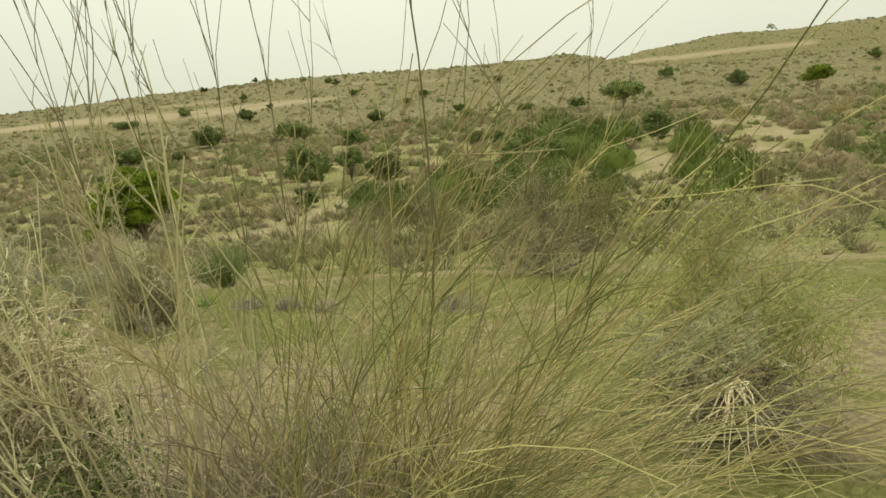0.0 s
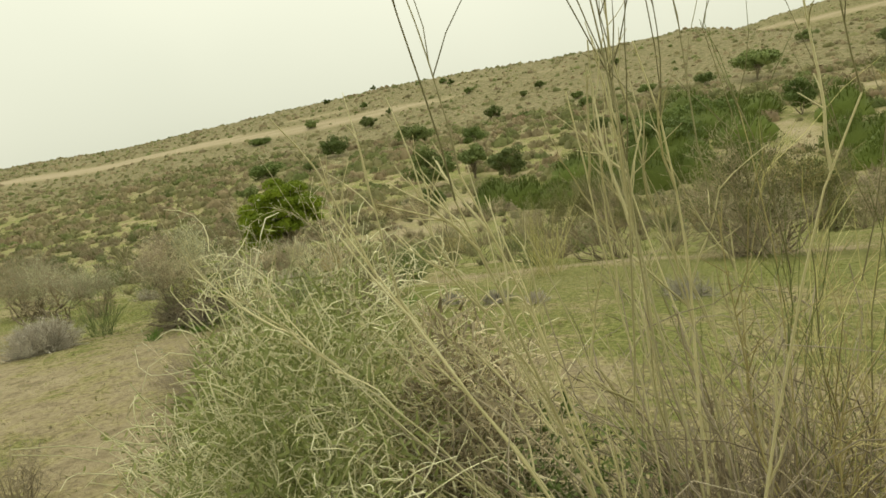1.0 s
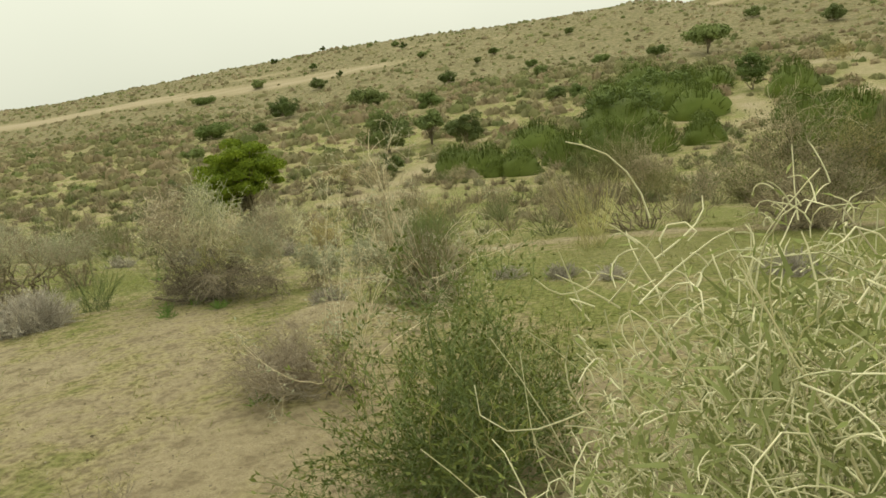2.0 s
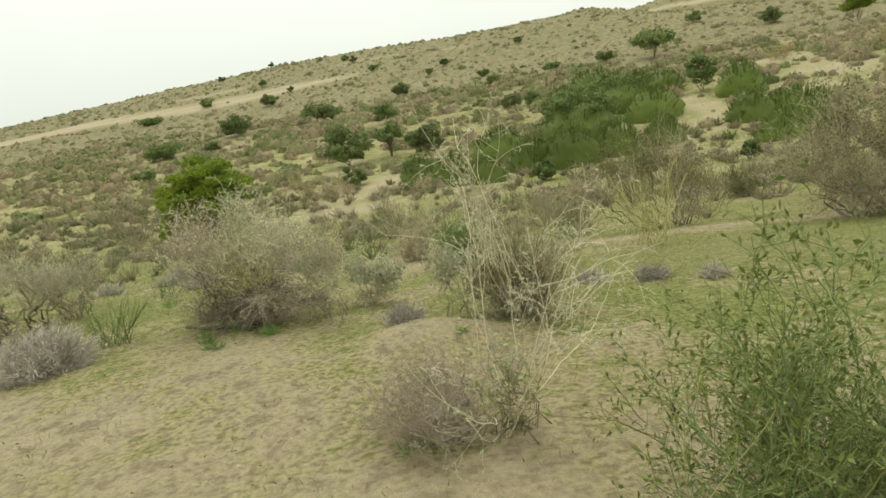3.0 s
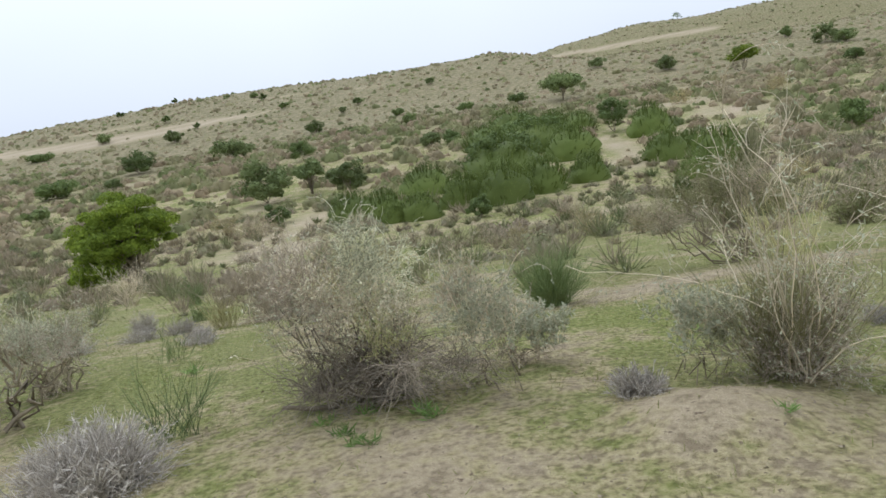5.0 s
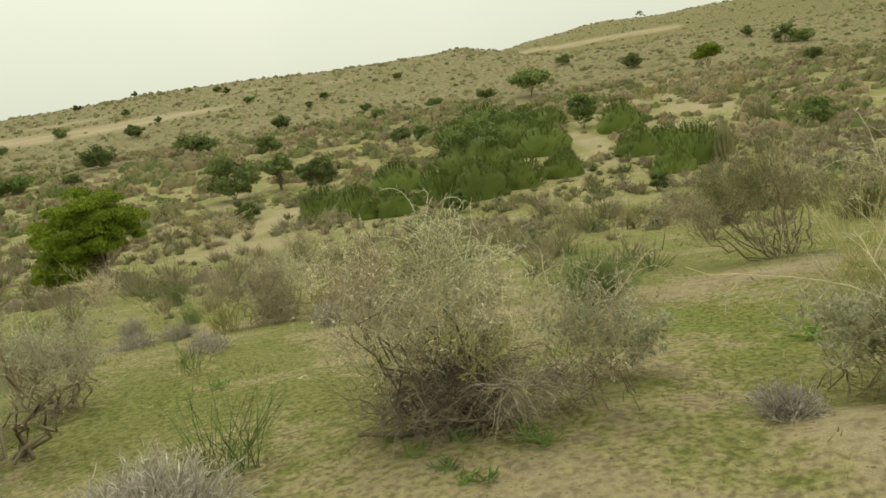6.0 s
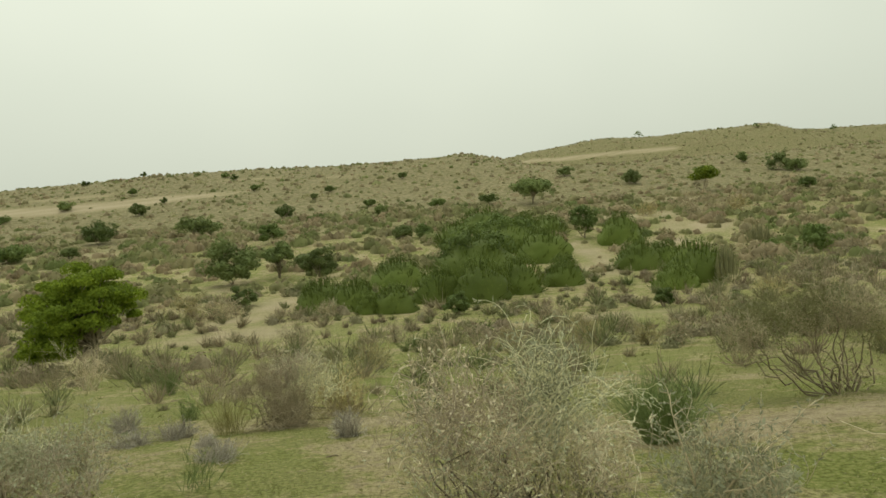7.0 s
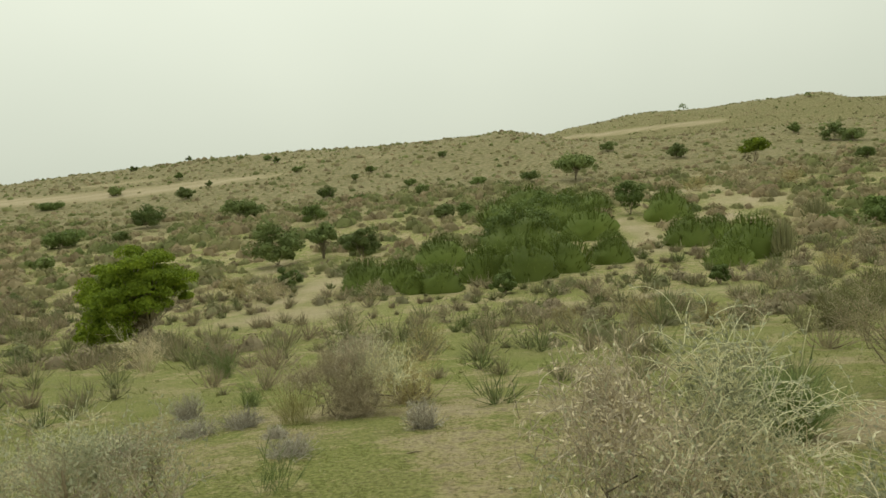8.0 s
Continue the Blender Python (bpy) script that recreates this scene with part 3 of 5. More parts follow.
def leafy_tree(name, x, y, r, h, label, leaf, n=9000, lumps=40, leaf_size=0.12, trunk=0.22, low=0.2, group="", category="tree"):
    """A tree or tall bush: forked tapered trunk, limbs to every clump, and a crown of small leaves."""
    ob = thing(name, x, y, label, category, group, 0.03)
    points, out, centre = crown_points(n, lumps, r, h * (1 - low) * 0.5, h * (0.5 + low * 0.5))
    forks = 3
    start = np.zeros((forks, 3)) + disc(forks, 0.05)
    trunks = grow(start, dome_ways(forks, 0.6, 1.0), h * 0.5, 6, 0.14, 0.08)
    f = rng.integers(0, forks, lumps)
    s = rng.integers(2, 6, lumps)
    foot = trunks[f, s]
    t = np.linspace(0, 1, 5)[None, :, None]
    limb = foot[:, None] * (1 - t) + centre[:, None] * t + np.array([0, 0, 0.12]) * h * (t * (1 - t)) + rng.normal(0, 0.02 * r, (lumps, 5, 3)) * (t > 0)
    part("trunk", tubes(trunks, trunk * 0.5, trunk * 0.2, 6), BARK, ob, "forked grey trunk")
    mass("limb_growth", tubes(limb, trunk * 0.16, trunk * 0.03, 3), BARK, ob)
    mass("crown", flakes(points, out + rng.normal(0, 0.45, (n, 3)) + [0, 0, 0.15], leaf_size), leaf, ob, "crown of small leaves")
    return ob


def acacia(x, y):
    """A low acacia: forked leaning trunk, rounded clumps of fine leaf, the crown hanging lower on one side and open on the other."""
    ob = thing("acacia_tree", x, y, "bright yellow-green acacia with a low rounded crown", "tree", sink=0.03)
    way = dome_ways(120, -0.05, 1.0)
    centre = way * [2.1, 2.1, 2.25] * rng.uniform(0.3, 1.08, (120, 1)) ** 0.7 + [-0.05, 0, 2.0]
    centre[:, 2] = np.maximum(centre[:, 2], 1.75 + 0.25 * centre[:, 0].clip(0, 2))
    low = np.stack([rng.uniform(-2.2, -0.3, 26), rng.uniform(-1.2, 1.2, 26), rng.uniform(0.75, 1.8, 26)], 1)
    centre = np.concatenate([centre, low])
    size = rng.uniform(0.28, 0.58, len(centre))
    i = rng.integers(0, len(centre), 60000)
    out = dome_ways(len(i), -0.45, 1.0)
    place = centre[i] + out * (size[i] * rng.uniform(0.72, 1.1, len(i)))[:, None] * [1.1, 1.1, 0.72]
    trunks = grow(np.array([[0.1, 0, 0], [0.2, 0.05, 0], [0.0, 0.1, 0]]), np.array([[0.35, 0, 1.0], [-0.35, 0.2, 0.9], [-0.75, -0.2, 0.8]]), [2.3, 2.2, 1.9], 7, 0.16, 0.04)
    f, k = rng.integers(0, 3, len(centre)), rng.integers(3, 8, len(centre))
    t = np.linspace(0, 1, 6)[None, :, None]
    limb = trunks[f, k][:, None] * (1 - t) + centre[:, None] * t + np.array([0, 0, 0.3]) * (t * (1 - t)) + rng.normal(0, 0.06, (len(centre), 6, 3)) * (t > 0)
    for fork in trunks:
        part("trunk", tubes(fork[None], 0.12, 0.05, 7), BARK, ob, "forked grey trunk")
    mass("limb_growth", tubes(limb, 0.04, 0.01, 4), BARK, ob)
    mass("crown", flakes(place, out + rng.normal(0, 0.5, (len(i), 3)), 0.085), TREE_LEAF, ob, "crown of fine bright leaves")
    return ob


def succulent_clump(name, x, y, r, h, label, group, n=140, colour=SUCCULENT, heart=True):
    """Thick, upright, leafless columns, crowded into a rounded mound."""
    ob = thing(name, x, y, label, "succulent", group, 0.05)
    a, d = rng.uniform(0, 2 * np.pi, n), np.sqrt(rng.uniform(0, 1, n))
    edge = 0.88 + 0.12 * np.sin(3 * a + x) * np.sin(2 * a + y)
    top = h * (1 - 0.95 * d ** 2) ** 0.72 * rng.uniform(0.92, 1.03, n) * (0.93 + 0.07 * np.sin(7 * d * np.cos(a) + x) * np.sin(6 * d * np.sin(a) + y))
    tip = np.stack([d * edge * r * np.cos(a), d * edge * r * np.sin(a), top], 1)
    foot = tip * [0.72, 0.72, 0.3]
    tip = tip * [0.97, 0.97, 0.96]
    s = np.linspace(0, 1, 3)[None, :, None]
    main = foot[:, None] * (1 - s) + tip[:, None] * s + rng.normal(0, 0.018, (n, 3, 3)) * r * (s * (1 - s))
    if heart:
        mass("heart", hearts(np.zeros((1, 3)), np.array([r * 0.9]), 18, 7, 0.86 * h / r, 0.1), colour, ob, "crowded inner columns")
    thick = 0.03 + 0.009 * r
    mass("column_growth", tubes(main, thick, thick * 0.6, 3), colour, ob)
    m = n * 15 if heart else n
    a, d = rng.uniform(0, 2 * np.pi, m), np.sqrt(rng.uniform(0, 1, m)) * 0.7 + 0.3 * rng.uniform(0, 1, m)
    e = (1 - 0.98 * d * d) ** 0.72
    edge = 0.88 + 0.12 * np.sin(3 * a + x) * np.sin(2 * a + y)
    lump = 0.95 + 0.06 * np.sin(5 * a + x) * np.sin(7 * e + y)
    place = np.stack([d * edge * r * np.cos(a), d * edge * r * np.sin(a), e * h], 1) * lump[:, None] * rng.uniform(0.9, 1.03, (m, 1))
    facing = unit(place / [r * r, r * r, h * h])
    out = facing[::4] * [0.45, 0.45, 0.2] + rng.normal(0, 0.1, (len(facing[::4]), 3)) + [0, 0, 0.8]
    spikes = slivers(place[::4] - [0, 0, 0.5 * thick], out, rng.uniform(2.0, 4.5, len(out)) * thick, 1.0 * thick)
    side = flakes(place, facing + rng.normal(0, 0.14, (m, 3)), 2.0 * thick * rng.uniform(0.7, 1.3, m), 2.4)
    mass("young_column_growth", joined(spikes, side), SUCCULENT_TIP if colour == SUCCULENT else colour, ob, "paler young columns")
    return ob


def scattered(n, x0, x1, y0, y1, room):
    """Random places with a share kept by room(x, y)."""
    x, y = rng.uniform(x0, x1, n), rng.uniform(y0, y1, n)
    keep = rng.uniform(0, 1, n) < room(x, y)
    return x[keep], y[keep]


def hearts(foot, size, sides, rings, flat, rough=0.25):
    """The dense, uneven hearts of shrubs: lumpy low domes, closed by a small top ring."""
    n = len(foot)
    a = np.arange(sides) * 2 * np.pi / sides
    e = np.linspace(-0.1, 1.38, rings + 1)
    ring = np.stack([np.cos(a)[None] * np.cos(e)[:, None], np.sin(a)[None] * np.cos(e)[:, None], np.repeat(np.sin(e)[:, None], sides, 1)], -1)
    turn = rng.uniform(0, 6.28, n)
    c, s = np.cos(turn)[:, None, None], np.sin(turn)[:, None, None]
    r = (0.87 + rough * rng.uniform(-1, 1, (n, rings + 1, sides))) * rng.uniform(1 - rough * 0.6, 1 + rough * 0.4, (n, 1, sides))
    x, y, z = ring[..., 0] * r, ring[..., 1] * r * rng.uniform(0.7, 1.1, (n, 1, 1)), ring[..., 2] * r * flat
    verts = np.stack([x * c - y * s, x * s + y * c, z], -1) * size[:, None, None, None] + foot[:, None, None]
    start = (np.arange(n)[:, None] * (rings + 1) + np.arange(rings)[None]).ravel()[:, None] * sides
    k = np.arange(sides)
    d = (k + 1) % sides
    quads = np.stack([start + k, start + d, start + sides + d, start + sides + k], -1).reshape(-1, 4)
    return verts.reshape(-1, 3), quads


def mounds(name, x, y, size, each, label, material, flat=0.7, flake=0.2, green=(2.0, 1.6), lobes=3, sides=6, rings=2, core=1.0):
    """Uncounted shrubs: each a few rounded lobes that grow into one another, with sprays of leaf that break their outline."""
    n = len(x)
    foot = np.stack([x, y, ground_z(x, y) - 0.05], 1)
    tint = rng.beta(*green, n)
    a, d = rng.uniform(0, 6.283, (n, lobes)), np.sqrt(rng.uniform(0, 1, (n, lobes)))
    big = rng.uniform(0.22, 0.38, (n, lobes)) * (1.0 if lobes > 1 else 1.4)
    off = np.stack([d * np.cos(a), d * np.sin(a), 0 * a], -1) * (0.34 if lobes > 1 else 0)
    cores = (foot[:, None] + off * size[:, None, None]).reshape(-1, 3)
    shell, quads = hearts(cores, core * (big * size[:, None]).ravel(), sides, rings, flat * 1.5)
    core_tint = np.repeat(np.repeat(tint, lobes), sides * (rings + 1))
    halves = np.concatenate([quads[:, [0, 1, 2]], quads[:, [0, 2, 3]]])
    i = np.repeat(np.arange(n), each)
    j = rng.integers(0, lobes, len(i))
    way = dome_ways(len(i), 0.0, 1.0)
    place = foot[i] + (off[i, j] + way * (big[i, j] * rng.uniform(0.82, 1.05, len(i)))[:, None] * [1, 1, flat * 1.5]) * size[i][:, None]
    shape = joined((shell, halves), flakes(place, way * [1, 1, 1 / flat] + rng.normal(0, 0.25, (len(i), 3)), size[i] * flake))
    me = build(name, *shape, material, {"tint": np.concatenate([core_tint, np.repeat((tint[i] + rng.normal(0, 0.07, len(i))).clip(0, 1), 3)])})
    me.polygons.foreach_set("use_smooth", np.ones(len(me.polygons), bool))
    return tagged(new(name, me), label, "scrub", kind="stuff")


def twiggy_scrub(name, x, y, size, each, label, material):
    """Uncounted bare shrubs: sheaves of twigs that fan up and out from one foot."""
    n = len(x)
    foot = np.stack([x, y, ground_z(x, y) - 0.02], 1)
    tint = rng.beta(2.0, 1.45, n)
    i = np.repeat(np.arange(n), each)
    lobe = dome_ways(n * 4, 0.15, 0.95).reshape(n, 4, 3)
    way = unit(lobe[i, rng.integers(0, 4, len(i))] * 0.7 + dome_ways(len(i), 0.0, 1.0))
    far = size[i] * rng.uniform(0.45, 1.0, len(i))
    base = foot[i] + way * (far * rng.uniform(0.0, 0.55, len(i)))[:, None] * [1, 1, 0.75]
    shape = slivers(base, way + rng.normal(0, 0.3, (len(i), 3)) + [0, 0, 0.3], far * rng.uniform(0.3, 0.65, len(i)), 0.006 + 0.0013 * y[i])
    ob = new(name, build(name, *shape, material, {"tint": np.repeat((tint[i] + rng.normal(0, 0.1, len(i))).clip(0, 1), 3)}))
    return tagged(ob, label, "scrub", kind="stuff")


# ---- the near slope, by the camera ----
def canes_on(ob, tips, n, low, high):
    """Dark thin canes that stand up from the upper shoots."""
    tips = tips[tips[:, 2] > np.quantile(tips[:, 2], 0.8)]
    foot = tips[rng.integers(0, len(tips), n)]
    cane = grow(foot, dome_ways(n, 0.9, 1.0), rng.uniform(low, high, n), 7, 0.06, 0.03)
    rods("cane", cane, 0.0013, 0.0006, 4, CANE, ob, "dark thin upright cane")
    b, w = shoots(cane, 4, 0.25, 1.0, 0.3)
    mass("cane_brush", tubes(grow(b, w + [0, 0, 0.3], rng.uniform(0.06, 0.26, len(b)), 3, 0.1), 0.001, 0.0005), CANE, ob)


def tall_grass(x, y, n, label, canes=0):
    """Grass as high as a man's chest: feathery wands bowed over by the wind, above fallen straw."""
    ob = thing("tall_grass", x, y, label, "grass", sink=0.01)
    s = np.linspace(0, 1, 11)[None] ** 2
    wand = grow(disc(n, 0.22) * [1.4, 1, 1] + [-0.06, 0, 0], dome_ways(n, 0.9, 1.0) + np.array([0.5, 0.0, 0.0]) * rng.uniform(0.0, 1.35, (n, 1)) - [0, 0.08, 0], rng.uniform(0.7, 1.45, n), 10, 0.06, 0.0)
    wand[:, :, 0] += rng.uniform(0.0, 0.28, (n, 1)) * s
    wand[:, :, 2] -= rng.uniform(0.0, 0.22, (n, 1)) * s
    b, w = shoots(wand, 24, 0.25, 1.0, 0.3)
    spray = grow(b, w + [0.22, 0, -0.02], rng.gamma(2.2, 0.06, len(b)).clip(0.03, 0.42), 3, 0.12, -0.05)
    rods("wand", wand[n // 5:], 0.0021, 0.0009, 4, STRAW, ob, "long straw-coloured wand bent by wind")
    rods("wand", wand[:n // 5], 0.002, 0.0008, 4, OLIVE_TWIG, ob, "long olive wand bent by wind")
    third = len(spray) // 3
    mass("spray_growth", tubes(spray[:third], 0.0011, 0.0006), YELLOW, ob, "yellow-green side shoots")
    mass("green_spray_growth", tubes(spray[third:2 * third], 0.0011, 0.0006), WOOLLY_GREEN, ob, "green side shoots")
    mass("olive_spray_growth", tubes(spray[2 * third:], 0.0012, 0.0006), STRAW, ob, "straw-coloured side shoots")
    m = int(n * 1.3)
    stray = grow(disc(m, 0.5, 0.12), dome_ways(m, 0.0, 0.9) + [0.35, 0, 0], rng.uniform(0.25, 0.9, m), 6, 0.1, -0.03)
    mass("stem_growth", tubes(stray, 0.0017 * rng.uniform(0.5, 1.4, m), 0.0007), YELLOW, ob, "yellow-green crossing stems")
    m = int(n * 2.4)
    low = grow(disc(m, 0.62, 0.08), dome_ways(m, -0.05, 0.4) + [0.1, 0, 0], rng.uniform(0.2, 0.8, m), 6, 0.16, -0.02)
    low[:, :, 2] = np.maximum(low[:, :, 2], 0.01)
    mass("fallen_straw", tubes(low[::2], 0.0019 * rng.uniform(0.5, 1.4, len(low[::2])), 0.0009), STRAW, ob, "straw-coloured fallen stems")
    mass("fallen_twig_tangle", tubes(low[1::2], 0.0019 * rng.uniform(0.5, 1.6, len(low[1::2])), 0.0009), TWIG, ob, "grey-tan fallen stems")
    m = n * 4
    twigs = grow(disc(m, 0.55, 0.06), dome_ways(m, 0.0, 0.9), rng.uniform(0.12, 0.45, m), 4, 0.3)
    mass("dead_twig_tangle", tubes(twigs, 0.002, 0.0008), DEAD_WOOD, ob, "grey dead twigs at the foot")
    if canes:
        canes_on(ob, wand[:, 5:].reshape(-1, 3) * [0.7, 1, 1] + [-0.1, 0, 0], canes, 0.35, 0.8)
    return ob


def stalk_bush(x, y):
    """Stout straight stalks that fan out one way with the wind, forked above, with canes on top."""
    ob = thing("stalk_bush", x, y, "tall yellow-green stalky bush with dark thin canes", "shrub", sink=0.01)
    n = 26
    way = dome_ways(n, 0.85, 1.0) * [0.6, 0.6, 1] + np.outer(rng.uniform(0.1, 0.9, n), [-1.0, -0.06, 0.0])
    length = rng.uniform(0.8, 1.35, n)
    way[:5] = dome_ways(5, 0.94, 1.0) + [-0.12, 0, 0]
    length[:5] = rng.uniform(1.2, 1.45, 5)
    main = grow(disc(n, 0.13), way, length, 9, 0.06, 0.025)
    b, w = shoots(main, 3, 0.4, 0.98, 0.34)
    side = grow(b, w + [-0.05, 0, 0.2], rng.uniform(0.1, 0.32, len(b)), 6, 0.1, 0.02)
    b, w = shoots(side, 4, 0.3, 1.0, 0.35)
    tip = grow(b, w + [0, 0, 0.15], rng.uniform(0.03, 0.13, len(b)), 3, 0.14)
    rods("stalk", main, 0.0043 * rng.uniform(0.6, 1.25, n), 0.0014, 5, PALE_STALK, ob, "stout pale yellow stalk")
    mass("side_growth", joined(tubes(side, 0.0026, 0.0012, 4), tubes(tip, 0.0012, 0.0006, 4)), PALE_STALK, ob)
    canes_on(ob, main[:, 7:].reshape(-1, 3), 14, 0.35, 0.7)
    n = 700
    low = grow(disc(n, 0.24) + [0.2, 0.08, 0.08], dome_ways(n, 0.1, 0.95), rng.uniform(0.2, 0.6, n), 5, 0.26)
    mass("dead_brush", tubes(low[::2], 0.0024, 0.001), DEAD_WOOD, ob, "grey-brown dead twigs at the foot")
    mass("pale_dead_brush", tubes(low[1::2], 0.0024, 0.0009), TWIG, ob, "grey-tan dead twigs at the foot")
    return ob


def woolly_herb(x, y, r, h, label, stem, leaf, inner, n=60, curls=3600):
    """A dome of limp thin stems whose tips all curl over, hung with narrow woolly leaves."""
    ob = thing("woolly_herb", x, y, label, "shrub", sink=0.01)
    way = dome_ways(n, 0.2, 1.0) * [r, r, h]
    main = curled(disc(n, r * 0.5), way, np.linalg.norm(way, axis=1) * rng.uniform(0.75, 1.12, n), 10, 0.14, 0.06)
    out = dome_ways(curls, 0.05, 1.0)
    lump = 0.8 + 0.2 * np.sin(6 * out[:, 0] + 1.3) * np.sin(7 * out[:, 1] + 5 * out[:, 2])
    base = out * [r, r, h] * (lump * rng.uniform(0.62, 1.0, curls))[:, None]
    side = curled(base, out * [1, 1, 0.6] + rng.normal(0, 0.6, (curls, 3)) + [0, 0, 0.35], rng.gamma(3.0, 0.032, curls).clip(0.04, 0.24), 5, 1.0, 0.2)
    b, w = shoots(side, 1, 0.3, 1.0, 0.7)
    mass("stem_growth", tubes(main, 0.0022 * rng.uniform(0.6, 1.2, n), 0.0013, 3), stem, ob, "pale curling stems")
    mass("side_growth", tubes(side, 0.0018, 0.0011), stem, ob, "pale curling side shoots")
    mass("foliage", leaves(b, w + [0, 0, -0.3], 0.028, 0.0055), leaf, ob, "narrow woolly leaves")
    # Inner leaves take a darker colour that stands for shade within the dome.
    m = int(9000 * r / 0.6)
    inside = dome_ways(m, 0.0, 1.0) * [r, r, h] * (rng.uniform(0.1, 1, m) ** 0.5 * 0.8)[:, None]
    mass("inner_foliage", slivers(inside, rng.normal(0, 1, (m, 3)) + [0, 0, 0.5], rng.uniform(0.03, 0.07, m), 0.009), inner, ob, "inner leaves, darkened for shade")
    return ob


rng = np.random.default_rng(31)
tall_grass(5.92, -1.93, 150, "yellow-green tall grass clump leaning with the wind", 16)
rng = np.random.default_rng(32)
stalk_bush(5.52, -2.12)
rng = np.random.default_rng(33)
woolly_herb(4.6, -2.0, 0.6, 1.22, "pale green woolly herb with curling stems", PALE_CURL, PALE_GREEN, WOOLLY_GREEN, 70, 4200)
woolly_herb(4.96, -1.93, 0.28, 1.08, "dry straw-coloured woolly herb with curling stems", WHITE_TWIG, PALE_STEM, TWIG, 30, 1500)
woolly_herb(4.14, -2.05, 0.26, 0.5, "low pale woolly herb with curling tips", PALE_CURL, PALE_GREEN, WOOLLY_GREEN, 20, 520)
dead_bush = thing("dead_bush", 5.62, -1.96, "dense dome of grey-brown dead twigs", "shrub", sink=0.01)
dead_brush(dead_bush, (0.0, 0.0, 0.05), 320, 0.8, 0.0, 0.0032, DEAD_WOOD, 0.25, 1.0)
dead_brush(dead_bush, (0.0, 0.0, 0.05), 200, 0.7, 0.0, 0.003, TWIG, 0.2, 1.0)
green_bush = twig_bush("green_bush", 3.78, -0.95, 0.55, 0.92, "dense fresh-green small-leaved bush on sand", stems=56, twigs=7, fine=6, leafy=3, leaf=FRESH, wood=BROOM, twig=BROOM, leaf_size=0.024, thick=0.004, low=0.2, near=True)
upright = grow(disc(110, 0.42, 0.3), dome_ways(110, 0.6, 1.0), rng.uniform(0.16, 0.38, 110), 6, 0.12, 0.02)
mass("shoot_growth", tubes(upright, 0.002, 0.001), YELLOW, green_bush, "thin upright green shoots")
b, w = shoots(upright, 9, 0.3, 1.0, 0.5)
mass("shoot_foliage", leaves(b, w, 0.03, 0.007), FRESH, green_bush, "narrow green leaves")
# Low plant whose dark leaves stand for the shadow beneath the stalks.
shade_shrub = twig_bush("shade_shrub", 5.25, -2.1, 0.33, 0.62, "low leafy shrub added as dark green shade under a stalky bush", stems=40, twigs=6, fine=5, leafy=5, leaf=DARK_LEAF, wood=BROOM, twig=BROOM, leaf_size=0.024, thick=0.004, low=0.2, near=True)
inward = dome_ways(5200, 0.0, 1.0)
mass("inner_foliage", flakes(inward * [0.32, 0.3, 0.62] * rng.uniform(0.2, 1.0, (5200, 1)) ** 0.5, inward + rng.normal(0, 0.6, (5200, 3)), 0.013, 1.6), DARK_LEAF, shade_shrub, "crowded leaves, dark to stand for shade")
tufted_bush("grey_green_bush", 6.99, -0.55, 1.2, "grey-green upright twiggy bush with dead roots below", (
    (-0.28, 0.0, 0.95, 0.24, YELLOW, PALE_GREEN, 2), (0.0, 0.1, 1.3, 0.22, YELLOW, PALE_GREEN, 2), (0.22, 0.0, 1.15, 0.24, YELLOW, SILVER, 2), (-0.12, -0.2, 0.7, 0.22, PALE_STEM, SILVER, 3), (0.2, -0.15, 0.8, 0.22, YELLOW, PALE_GREEN, 2)), dead=DEAD_WOOD, skirt=220, skirt_r=0.55, thick=0.005, shoots_each=10)
roots = thing("bleached_branch", 6.9, -1.08, "bleached dead branch fallen on grassy sand", "branch")
fan = grow(disc(26, 0.05, 0.36), dome_ways(26, -0.35, 0.2) + np.array([-0.6, -0.5, -0.3]), rng.uniform(0.25, 0.5, 26), 6, 0.16, -0.1)
mass("twig_tangle", tubes(fan, 0.003, 0.0012, 4), WHITE_TWIG, roots)
twig_bush("bare_bush", 2.8, -1.59, 0.24, 0.4, "bare grey twiggy bush on open sand", stems=22, twigs=4, fine=4, thick=0.003, low=0.4, near=True)

# the sandy clearing
rng = np.random.default_rng(14)
twig_bush("dry_bush", 2.66, -0.1, 0.4, 0.5, "dry pinkish-tan tangled bush on sand", stems=54, twigs=7, fine=8, wood=TWIG, twig=PINK_TWIG, thick=0.0036, near=True, curl=0.4, hair=0.0018, low=0.1)
crooked_stalks("stalk_plant", 2.92, -0.14, 12, 1.25, (0.2, 0.0), "tall sparse plant of pale hooked stalks", thick=0.0026, leafy=2)
tufted_bush("sage_sprig", 2.92, -0.2, 0.5, "thin sage-green sprigs beside a dry bush", ((0.02, 0.02, 0.52, 0.1, TWIG, SILVER, 1), (0.08, -0.02, 0.4, 0.08, OLIVE_TWIG, WOOLLY_GREEN, 1)), skirt=0, thick=0.003, shoots_each=3)
cushion("cushion_shrub", -0.55, 1.22, 0.40, 0.44, "purple-grey dry dome-shaped shrub on sand", "purple cushion shrubs", 800)
broom("green_broom", -0.44, 1.85, 0.2, 0.44, "small green rush-like broom beside a dry shrub", "green brooms", 44, hair=0.003)
